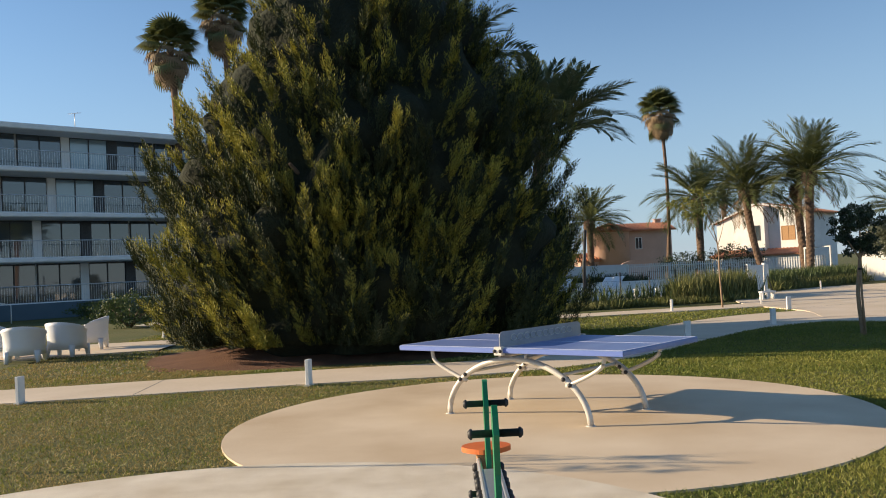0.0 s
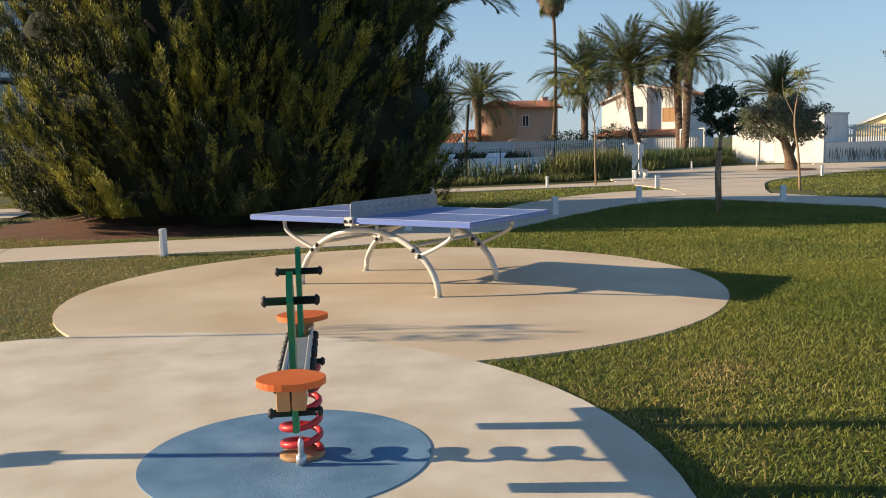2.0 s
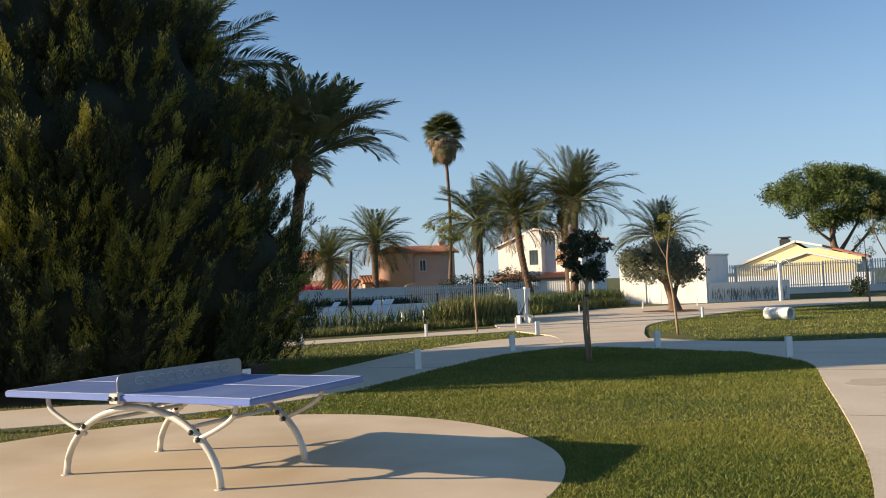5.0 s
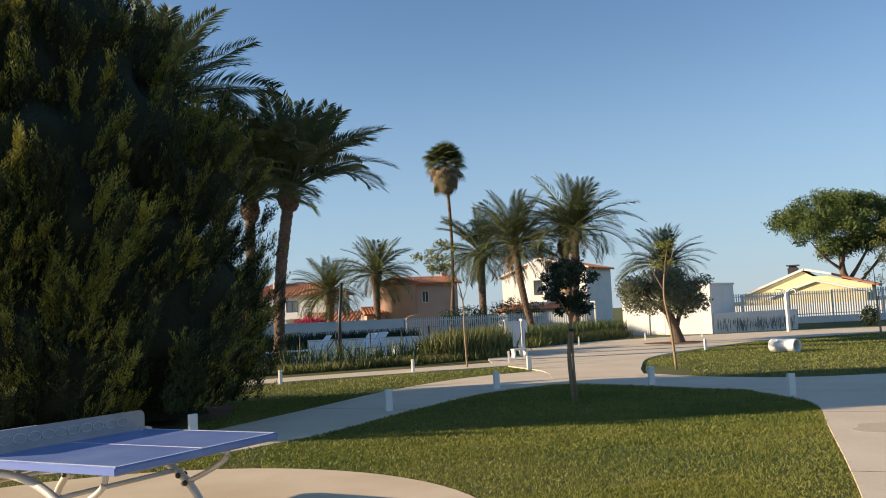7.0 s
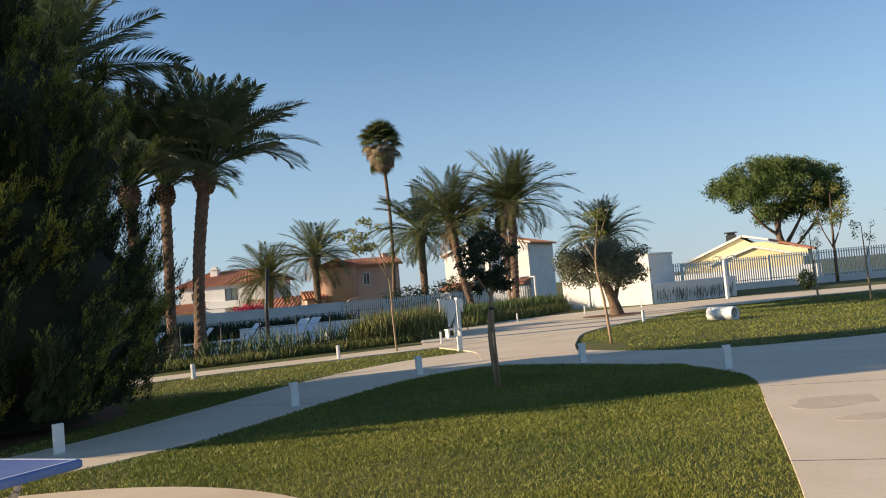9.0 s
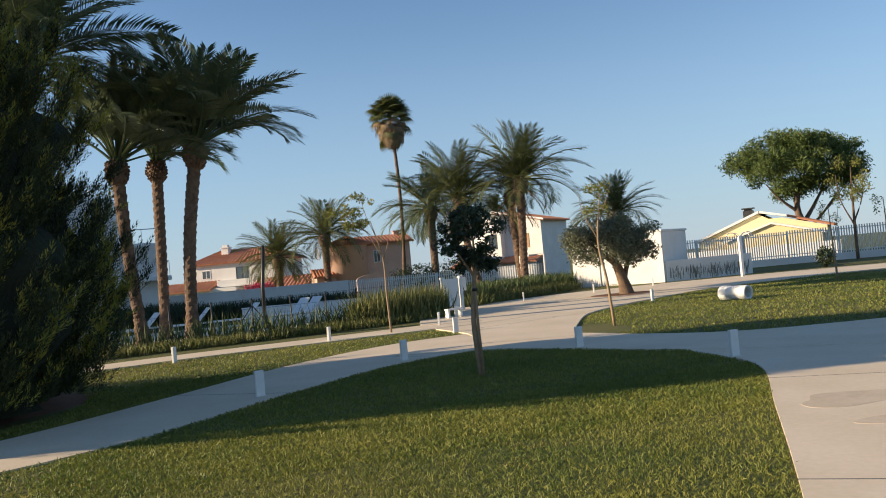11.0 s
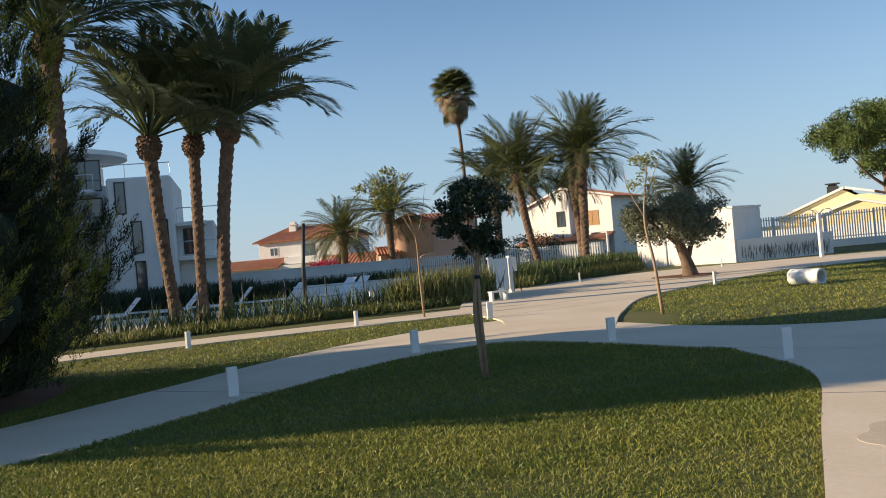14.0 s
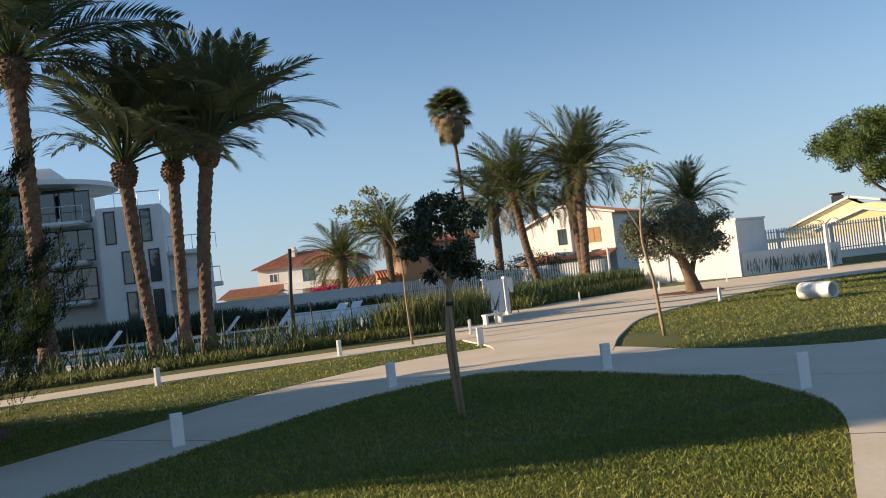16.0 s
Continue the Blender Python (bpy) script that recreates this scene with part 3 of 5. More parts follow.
def crown_tree(name, label, at, trunk, limbs, blobs, leaf, count, material, aspect=0.45, cat="tree"):
    """A broadleaf tree: trunk and limbs as tubes, leaves thick round the outside of several clumps."""
    tree = thing(name, label, cat, pose(*at))
    sh = Shape()
    path, rad = trunk
    sh.tube([Vector(p) for p in spline(path, 5)], list(np.interp(np.linspace(0, 1, 5 * (len(path) - 1) + 1), np.linspace(0, 1, len(rad)), rad)), 9)
    part("trunk", sh, M_STAKE if rad[0] < 0.06 else M_BARK, tree)
    if limbs:
        for pts, r in limbs:
            lb = Shape().tube([Vector(p) for p in spline(pts, 4)], list(np.linspace(r, r * 0.3, 4 * (len(pts) - 1) + 1)), 7)
            part("limb", lb, M_STAKE if rad[0] < 0.06 else M_BARK, tree)
    rng = np.random.default_rng(int(abs(at[0] * 31 + at[1] * 7)))
    cs = []
    tot = sum(b[3] ** 2 for b in blobs)
    for bx, by, bz, br, *sq in blobs:
        n = int(count * br * br / tot)
        d = unit(rng.normal(size=(n, 3)))
        lump = np.array([noise.noise(Vector(v * 2.6 + np.array([bx, by, bz]))) for v in d])
        r = br * (0.95 + 0.6 * lump) * rng.uniform(0.05, 1.0, n) ** 0.45
        cs.append(np.array([bx, by, bz]) + d * r[:, None] * np.array([1, 1, sq[0] if sq else 0.8]))
    part("crown", blades(leaf_quads(np.concatenate(cs), leaf, aspect, 0.2, rng), "crown", [material]), None, tree)
    return tree


def ball_cluster(seed, n, cx, cy, cz, rx, ry, rz, r0, r1, sq=0.8):
    g = np.random.default_rng(seed)
    out = []
    for _ in range(n):
        d = unit(g.normal(size=3)) * g.uniform(0.3, 1) ** 0.5
        out.append((cx + d[0] * rx, cy + d[1] * ry, cz + d[2] * rz, g.uniform(r0, r1), sq))
    return out


conifer()
palm((1.88, 33.4, 0), (1.52, 33.0, 5.48), 0.21, 56, 3.6, lean=(-0.05, 0), seed=1, label="tall date palm leaning beside the pool hedge")
palm((2.45, 35.2, 0), (2.58, 35.4, 5.76), 0.20, 46, 3.4, seed=2, low=45)
palm((3.4, 32.8, 0), (3.9, 32.9, 5.85), 0.22, 60, 3.8, lean=(-0.15, 0), seed=3, wind=0.26)
palm((-0.45, 31.0, 0), (-0.6, 30.9, 8.08), 0.25, 56, 4.2, seed=4, label="tall date palm rising behind the conifer", low=18)
palm((18.15, 49.0, 0), (17.25, 49.0, 5.05), 0.22, 50, 3.6, True, lean=(-0.15, 0), seed=5, low=2, wind=0.1)
palm((19.75, 46.9, 0), (20.0, 46.9, 5.6), 0.24, 52, 3.6, True, seed=6, low=4, wind=0.12)
palm((20.6, 49.5, 0), (20.3, 49.4, 5.1), 0.24, 26, 2.8, True, seed=7, low=20)
palm((10.7, 92, 0), (10.7, 92, 3.9), 0.4, 58, 4.4, True, seed=8, wind=0.05, low=-18)
palm((14.7, 86, 0), (14.7, 86, 5.4), 0.36, 52, 4.4, True, seed=9, low=-8, wind=0.1)
palm((22.6, 76, 0), (22.6, 76, 6.4), 0.36, 58, 4.8, True, seed=10, low=-15, wind=0.1)
palm((34, 104, 0), (34, 104, 8.0), 0.3, 36, 2.8, True, seed=12, wind=0.05, low=0)
palm((38.5, 106, 0), (38.5, 106, 8.0), 0.3, 36, 2.8, True, seed=13, wind=0.05, low=0)
palm((27.8, 52, 0), (27.8, 52, 3.5), 0.34, 46, 3.0, True, seed=14, wind=0.05, label="squat date palm behind a white hut", low=12)
fan_palm((20.3, 78.5, 0), 15.2, 2, 0.17, 1.35)
fan_palm((-17.3, 57, 0), 17.2, 3, 0.25, 1.35)
fan_palm((-14.0, 58, 0), 19.4, 4, 0.25, 1.35)

crown_tree("small_tree", "young dark-leaved tree on a slim stake", (7.58, 16.0, 0),
           ([(0, 0, 0), (-0.05, 0, 0.8), (0.03, 0, 1.5), (0.05, 0, 1.95)], [0.045, 0.036, 0.028, 0.012]),
           [([(0.02, 0, 1.4), (0.2, 0.05, 1.65), (0.33, 0.05, 1.9)], 0.02), ([(0.02, 0, 1.4), (-0.15, -0.05, 1.65), (-0.26, 0, 1.85)], 0.02), ([(0.03, 0, 1.5), (0.05, 0.2, 1.8)], 0.02)],
           ball_cluster(6, 64, 0.02, 0, 1.92, 0.46, 0.42, 0.50, 0.06, 0.14), 0.052, 7500, M_LEAFD, 0.55)
stake = thing("tree_stake", "pale round wooden stake beside a young tree", "stake", pose(7.565, 15.92, 0))
part("shaft", Shape().tube([(0.02, 0, 0), (0.01, 0.03, 0.7), (0.015, 0.05, 1.35)], 0.02, 8), M_STAKE, stake)
part("tie", Shape().lathe([(0.04, 1.2), (0.04, 1.24)], 10, at=(0.012, 0.045, 0)), M_BLACK, stake)
crown_tree("young_tree", "thin young tree with sparse yellowing leaves", (12.37, 21.6, 0),
           ([(0, 0, 0), (-0.08, 0, 1.0), (-0.2, 0, 1.9), (-0.02, 0, 3.1)], [0.035, 0.03, 0.024, 0.008]),
           [([(-0.2, 0, 1.9), (-0.45, 0.1, 2.5), (-0.55, 0, 2.9)], 0.014), ([(-0.15, 0, 2.2), (0.1, 0, 2.8), (0.25, 0, 3.1)], 0.012)],
           ball_cluster(8, 12, -0.15, 0, 2.75, 0.42, 0.35, 0.42, 0.10, 0.2), 0.075, 420, M_LEAFY, 0.4)
crown_tree("young_tree", "thin young tree with sparse wind-blown leaves", (8.5, 26.8, 0),
           ([(0, 0, 0), (-0.03, 0, 1.0), (-0.05, 0, 2.0), (-0.30, 0, 3.0)], [0.03, 0.026, 0.02, 0.008]),
           [([(-0.05, 0, 1.9), (0.15, 0, 2.5), (0.28, 0, 3.2)], 0.012), ([(-0.05, 0, 2.0), (-0.5, 0, 2.8), (-1.1, 0, 3.2)], 0.012), ([(-0.2, 0, 2.6), (-0.4, 0.1, 3.2), (-0.5, 0.1, 3.7)], 0.010)],
           ball_cluster(9, 16, -0.62, 0, 3.3, 0.85, 0.5, 0.45, 0.10, 0.22), 0.10, 900, M_LEAFY, 0.4)
crown_tree("olive_tree", "old olive tree with gnarled trunk and grey-green crown", (18.9, 34.2, 0),
           ([(0.2, 0, 0), (0.1, 0, 0.5), (-0.1, 0, 1.1), (-0.3, 0, 1.6)], [0.30, 0.21, 0.17, 0.10]),
           [([(0.1, 0, 0.5), (0.35, 0, 1.2), (0.8, 0, 1.9)], 0.12), ([(-0.1, 0, 1.1), (-0.7, 0.2, 1.7), (-1.2, 0, 2.1)], 0.10), ([(-0.1, 0, 1.0), (0, 0.3, 1.8), (0.1, 0.4, 2.5)], 0.10)],
           ball_cluster(11, 44, -0.15, 0, 2.1, 1.75, 1.4, 0.85, 0.38, 0.62, 0.8), 0.15, 20000, M_LEAFO, 0.28)
crown_tree("stone_pine", "broad umbrella pine above a yellow house", (54.6, 69, 0),
           ([(0, 0, 0), (-0.3, 0, 2.2), (-1.0, 0, 4.0), (-0.8, 0, 6.5)], [0.42, 0.36, 0.28, 0.12]),
           [([(-0.5, 0, 2.8), (0.8, 0, 4.4), (2.4, 0, 6.6)], 0.22), ([(-0.9, 0, 3.8), (-2.6, 0, 5.0), (-3.9, 0, 6.4)], 0.16), ([(-0.3, 0, 2.2), (1.2, 0, 3.2), (3.6, 0, 5.6)], 0.18),
            ([(-1.0, 0, 4.2), (-0.4, 0, 6.0), (0.6, 0, 8.6)], 0.15), ([(1.2, 0, 3.4), (2.8, 0.5, 4.2), (4.6, 0.5, 6.0)], 0.10)],
           ball_cluster(13, 105, -0.1, 0, 8.1, 6.2, 4.4, 2.9, 0.75, 1.35, 0.75), 0.36, 46000, M_LEAFP, 0.22)
crown_tree("tree", "slender tree with thin autumn leaves", (40.5, 47, 0),
           ([(0, 0, 0), (0, 0, 2.5), (0.1, 0, 5.5)], [0.10, 0.08, 0.02]),
           [([(0, 0, 2), (-0.8, 0, 3.5), (-1, 0, 5)], 0.05), ([(0, 0, 2.2), (0.7, 0, 3.6), (0.9, 0, 5.2)], 0.05)],
           ball_cluster(17, 18, 0, 0, 4.6, 1.2, 1.0, 1.5, 0.3, 0.6, 1.0), 0.16, 1500, M_LEAFY, 0.4)


# ---- table tennis ----
def arc(p0, p1, rise, n=18, power=2.0):
    p0, p1 = Vector(p0), Vector(p1)
    out = []
    for i in range(n + 1):
        w = math.pi * (1 - i / n)
        u, h = 0.5 + 0.5 * math.cos(w), math.sin(w)
        out.append(p0.lerp(p1, u) + Vector((0, 0, rise * h)))
    return out


def tennis_table():
    t = thing("table_tennis_table", "weathered blue outdoor table tennis table on arched legs", "table", pose(1.0, 9.3, 0.02, 0, 0, -41.3))
    top_z, hl, hw = 0.735, 1.38, 0.745
    for s in (-1, 1):
        x0, x1 = sorted((s * 0.006, s * hl))
        sh = Shape().box(x0, -hw, top_z - 0.055, x1, hw, top_z, 0, 0.012)
        half = part("tabletop", sh, M_TABLE, t)
        ln = Shape()
        e = 0.0015
        ln.box(x0 + 0.02, -0.008, top_z, x1 - 0.02, 0.008, top_z + e)
        for y in (-hw + 0.012, hw - 0.032):
            ln.box(x0 + 0.02, y, top_z, x1 - 0.02, y + 0.02, top_z + e)
        xe = s * (hl - 0.03)
        ln.box(min(xe, xe + s * 0.02), -hw + 0.04, top_z, max(xe, xe + s * 0.02), hw - 0.04, top_z + e)
        part("court_line", ln, M_LINE, half, "worn white court lines")
        rim = Shape()
        rim.box(x0 + 0.03, -hw - 0.004, top_z - 0.05, x1 - 0.01, -hw - 0.0005, top_z - 0.008)
        rim.box(x0 + 0.03, hw + 0.0005, top_z - 0.05, x1 - 0.01, hw + 0.004, top_z - 0.008)
        part("rim", rim, M_TEDGE, half, "brighter blue rim")
    net = Shape()
    h, r, hwn = 0.155, 0.05, hw - 0.01
    prof = [(-hwn, 0)] + [(-hwn + r - r * math.cos(a), h - r + r * math.sin(a)) for a in np.linspace(0, math.pi / 2, 6)]
    prof += [(hwn - r + r * math.sin(a), h - r + r * math.cos(a)) for a in np.linspace(0, math.pi / 2, 6)] + [(hwn, 0)]
    turn = Matrix.Translation((0, 0, top_z)) @ Matrix(((0, 0, 1, 0), (1, 0, 0, 0), (0, 1, 0, 0), (0, 0, 0, 1)))
    net.prism(prof, -0.004, 0.004, 0, turn)
    netob = part("net", net, M_NET, t, "grey sheet steel net with punched rings")
    for y in (-0.45, -0.22, 0.0, 0.22, 0.45):
        for dy in (-0.055, 0.055):
            rg = Shape()
            for sx in (-0.006, 0.006):
                pts = [(sx, y + dy + 0.05 * math.cos(a), top_z + 0.085 + 0.032 * math.sin(a)) for a in np.linspace(0, 2 * math.pi, 17)]
                rg.tube(pts, 0.004, 5)
            part("ring_pattern", rg, M_STEEL, netob)
    for s in (-1, 1):
        br = Shape().box(-0.05, s * hw - 0.03, top_z - 0.075, 0.05, s * hw + 0.03, top_z + 0.012, 0, 0.006)
        b = part("net_bracket", br, M_STEEL, t)
        for x in (-0.035, 0.035):
            part("bolt", Shape().lathe([(0.018, 0), (0.018, 0.012), (0.01, 0.02)], 8, m=pose(x, s * hw + s * 0.03, top_z - 0.03, -90 * s)), M_DARK, b)
    for s in (-1, 1):
        y = s * 0.53
        sh = Shape().tube(arc((-0.87, y, 0), (0.87, y, 0), 0.60, 26), 0.030, 10)
        leg = part("arched_leg", sh, M_STEEL, t)
        for k in (-1, 1):
            sup = Shape()
            pts = spline([(k * 0.62, y, 0.36), (k * 0.86, y * 1.02, 0.46), (k * 1.02, y * 1.04, 0.55), (k * 1.06, y * 1.04, 0.62), (k * 1.06, y * 1.04, top_z - 0.05)], 5)
            sup.tube([Vector(p) for p in pts], 0.021, 8)
            part("top_support", sup, M_STEEL, t)
            for j, u in enumerate((0.78, 0.70)):
                bx, bz = k * 0.87 * u, 0.60 * math.sqrt(1 - u * u)
                for f in (-1, 1):
                    part("bolt", Shape().lathe([(0.022, 0), (0.022, 0.014), (0.012, 0.024)], 8, m=pose(bx, y + f * 0.028, bz, -90 * f)), M_DARK, leg)
            foot = Shape().lathe([(0.05, 0), (0.05, 0.006), (0.034, 0.012)], 12, at=(k * 0.87, y, -0.003))
            part("foot_plate", foot, M_STEEL, t)
    for x in (-0.55, 0.55):
        part("stretcher", Shape().tube([(x, -0.53, 0.46), (x, 0.53, 0.46)], 0.018, 8), M_STEEL, t)
    for x in (-0.16, 0.16):
        fr = Shape().tube([(x, -0.53, 0.575), (x, -0.53, top_z - 0.05)], 0.018, 8)
        fr.tube([(x, 0.53, 0.575), (x, 0.53, top_z - 0.05)], 0.018, 8)
        fr.tube([(x, -0.53, 0.62), (x, 0.53, 0.62)], 0.014, 8)
        part("centre_frame", fr, M_STEEL, t)


tennis_table()


# ---- spring seesaw ----
def seesaw():
    t = thing("spring_seesaw", "small playground seesaw on a red coil spring", "seesaw", pose(0.18, 4.30, 0.031) @ Matrix.Diagonal((1, 1, 1.06, 1)))
    n = 120
    coil = [(0.086 * math.cos(a), 0.086 * math.sin(a), 0.02 + 0.37 * i / n) for i, a in ((i, 2 * math.pi * 5 * i / n) for i in range(n + 1))]
    part("spring", Shape().tube(coil, 0.016, 8), M_RED, t, "glossy red coil spring")
    part("base_plate", Shape().lathe([(0.105, 0), (0.105, 0.010), (0.08, 0.014)], 20), M_WOOD, t)
    part("anchor_bolt", Shape().lathe([(0.014, 0), (0.014, 0.10), (0.005, 0.12)], 8, at=(0.0, -0.13, 0)).lathe([(0.024, 0.005), (0.024, 0.045)], 8, at=(0.0, -0.13, 0)), M_ALU, t)
    part("beam", Shape().box(-0.058, -0.60, 0.40, -0.034, 0.60, 0.465, 0, 0.008).box(0.034, -0.60, 0.40, 0.058, 0.60, 0.465, 0, 0.008).box(-0.04, -0.48, 0.385, 0.04, 0.48, 0.40, 0, 0.004).box(-0.036, -0.30, 0.44, 0.036, 0.30, 0.462, 0, 0.004), M_ALU, t, "twin pale aluminium rails")
    for s in (-1, 1):
        for y in (0.08, 0.16, 0.30, 0.48):
            for x in (-1, 1):
                part("bolt_cap", Shape().lathe([(0.024, 0), (0.024, 0.014), (0.014, 0.026)], 10, m=pose(x * 0.058, s * y, 0.43, 0, 90 * x)), M_BLACK, t)
        seat = []
        for k in range(28):
            a = 2 * math.pi * k / 28
            waist = 1.0 - 0.30 * max(0.0, math.sin(a)) ** 1.5
            seat.append((0.134 * math.cos(a) * waist, s * -0.118 * math.sin(a) + s * 0.63))
        if s > 0:
            seat = seat[::-1]
        part("seat", Shape().prism(seat, 0.485, 0.51), M_ORANGE, t, "orange rounded seat board")
        part("seat_block", Shape().box(-0.056, min(s * 0.55, s * 0.70), 0.40, -0.003, max(s * 0.55, s * 0.70), 0.484, 0, 0.004).box(0.003, min(s * 0.55, s * 0.70), 0.40, 0.056, max(s * 0.55, s * 0.70), 0.484, 0, 0.004), M_WOOD, t, "pale wooden block")
        prof = [(0.05, 0.24), (0.06, 0.40), (0.085, 0.50), (0.07, 0.60), (0.085, 0.70), (0.10, 0.76), (0.08, 0.83), (0.045, 0.87), (0.0, 0.865), (-0.02, 0.81), (-0.045, 0.75), (-0.03, 0.66), (-0.05, 0.55), (-0.06, 0.40), (-0.05, 0.24)]
        turn = pose(0, s * 0.40, 0) @ Matrix(((0, 0, 1, 0), (s, 0, 0, 0), (0, 1, 0, 0), (0, 0, 0, 1)))
        part("panel", Shape().prism(prof, -0.0125, 0.0125, 0, turn), M_GREEN, t, "upright green plastic panel")
        for z, nm, hw in ((0.755, "hand_grip", 0.118), (0.315, "foot_rest", 0.112)):
            g = Shape()
            for q in (-1, 1):
                prof2 = [(0.016, 0.013), (0.016, hw - 0.02), (0.022, hw - 0.018), (0.022, hw - 0.010), (0.012, hw)]
                g.lathe(prof2, 10, m=pose(0, s * 0.40 + s * 0.02, z, 0, 90 * q))
            part(nm, g, M_BLACK, t, "black ribbed rubber bar")


seesaw()


def spring_rider():
    t = thing("spring_rider", "small green spring rider on the blue mat", "spring rider", pose(-2.82, 4.80, 0.031))
    n = 96
    part("spring", Shape().tube([(0.09 * math.cos(2 * math.pi * 4 * i / n), 0.09 * math.sin(2 * math.pi * 4 * i / n), 0.02 + 0.33 * i / n) for i in range(n + 1)], 0.018, 8), M_RED, t)
    part("panel", Shape().prism([(-0.22, 0.34), (0.2, 0.34), (0.24, 0.6), (0.10, 0.66), (0.12, 0.88), (0.02, 0.95), (-0.05, 0.86), (-0.03, 0.6), (-0.24, 0.56)], -0.015, 0.015, 0, pose(0, 0, 0, 90)), M_GREEN, t)
    part("seat", Shape().box(-0.14, -0.1, 0.50, 0.06, 0.1, 0.53, 0, 0.01), M_ORANGE, t)


spring_rider()


# ---- bollard lights ----
def bollard():
    b = thing("bollard_light", "low white metal path bollard light", "bollard", pose(3.12, 24.95, 0, 0, 0, 60), "path bollards")
    part("body", Shape().box(-0.065, -0.028, 0.006, 0.065, 0.028, 0.36, 0, 0.006), M_WHITE, b)
    part("base_plate", Shape().box(-0.085, -0.05, -0.02, 0.085, 0.05, 0.006, 0, 0.003), M_STEEL, b)
    return b


B0 = bollard()
for x, y, a in ((6.8, 26.25, 60), (10.1, 27.9, 70), (9.62, 24.5, 10), (7.2, 19.3, 20), (4.58, 16.7, 20), (9.95, 18.0, 5), (10.75, 14.7, 5), (17.05, 28.5, 40), (16.1, 37.3, 70),
                (22.6, 38.6, 60), (19.6, 38.2, 60), (1.57, 14.75, 40), (-5.89, 12.15, 75), (-1.99, 12.6, 75), (-8.35, 26.0, 60), (-6.3, 22.5, 60), (11.5, 31.0, 0), (12.4, 35.0, 60)):
    copy_thing(B0, pose(x, y, 0.02, 0, 0, a))


# ---- planting mound ----
mound = Shape()
NR, NA = 14, 64
mv = [(-2.1, 18.7, 0.48)]
for i in range(1, NR + 1):
    for k in range(NA):
        a, q = 2 * math.pi * k / NA, i / NR
        r = q * (4.35 + 0.4 * math.sin(2 * a + 0.6) + 0.25 * math.sin(5 * a))
        z = 0.48 * (0.5 + 0.5 * math.cos(math.pi * q)) * (1 + 0.12 * noise.noise(Vector((r * math.cos(a), r * math.sin(a), 0)))) - 0.01
        mv.append((-2.1 + r * math.cos(a), 18.7 + r * math.sin(a) * 0.92, z))
mf = [(0, 1 + k, 1 + (k + 1) % NA) for k in range(NA)]
mf += [(1 + i * NA + k, 1 + (i + 1) * NA + k, 1 + (i + 1) * NA + (k + 1) % NA, 1 + i * NA + (k + 1) % NA) for i in range(NR - 1) for k in range(NA)]
tagged(part("ground_mound", mound.add(mv, mf, 0, True), M_MULCH), "reddish bark mulch mound under the conifer", "mound", kind="structure")
ring = circle(18.95, 34.2, 1.15, 40, 0.08)
slab("ground_bed", ring, 0.045, M_MULCH, "reddish soil bed round the olive trunk", "soil")


# ---- walls, fences and hut ----
def along(a, b):
    """A pose at a with x running towards b, and the distance."""
    d = Vector((b[0] - a[0], b[1] - a[1], 0))
    return pose(a[0], a[1], 0, 0, 0, math.degrees(math.atan2(d.y, d.x))), d.length


SLAT = Shape().box(-0.036, -0.012, 0.0, 0.036, 0.012, 1.0, 0, 0.004).mesh("slat", [M_WHITE])


def slat_fence(a, b, top, plinth, label, pitch=0.145, deep=0.11):
    m, ln = along(a, b)
    f = thing("slat_fence", label, "fence", m, "white slat fences")
    part("plinth", Shape().box(0, -deep, -0.05, ln, deep, plinth, 0, 0.01), M_RENDER, f, "rendered white base wall")
    part("rail", Shape().box(0, 0.014, plinth + 0.12, ln, 0.05, plinth + 0.17).box(0, 0.014, top - 0.2, ln, 0.05, top - 0.15), M_WHITE, f)
    n = int(ln / pitch)
    for i in range(n):
        part("slat", SLAT, None, f, at=Matrix.Translation((0.07 + i * pitch, 0, plinth)) @ Matrix.Diagonal((1, 1, top - plinth, 1)))
    for i in range(int(ln / 3) + 1):
        part("post", Shape().box(min(i * 3, ln - 0.08), 0.05, plinth, min(i * 3, ln - 0.08) + 0.08, 0.12, top - 0.05, 0, 0.006), M_WHITE, f)
    return f


def wall_run(name, a, b, h, thick, material, label, cap=0.0):
    m, ln = along(a, b)
    sh = Shape().box(0, -thick / 2, -0.05, ln, thick / 2, h, 0, 0.012)
    if cap:
        sh.box(-0.02, -thick / 2 - 0.03, h, ln + 0.02, thick / 2 + 0.03, h + cap, 0, 0.008)
    ob = part(name, sh, material, None, at=m)
    return tagged(ob, label, "wall", kind="structure")


wall_run("wall_pool", (-14, 74), (12.4, 58.6), 1.42, 0.25, M_RENDER, "long white rendered boundary wall", 0.05)
slat_fence((12.4, 58.6), (22.3, 50.4), 1.45, 0.25, "white slatted metal fence behind reeds")
slat_fence((26.5, 51.8), (38.2, 50.2), 2.0, 0.42, "white slatted fence on a rendered plinth", 0.15)
slat_fence((38.2, 50.2), (47, 46.5), 2.05, 0.42, "white slatted fence on a rendered plinth", 0.15)
slat_fence((47, 46.5), (56, 40), 2.1, 0.42, "white slatted fence on a rendered plinth", 0.16)

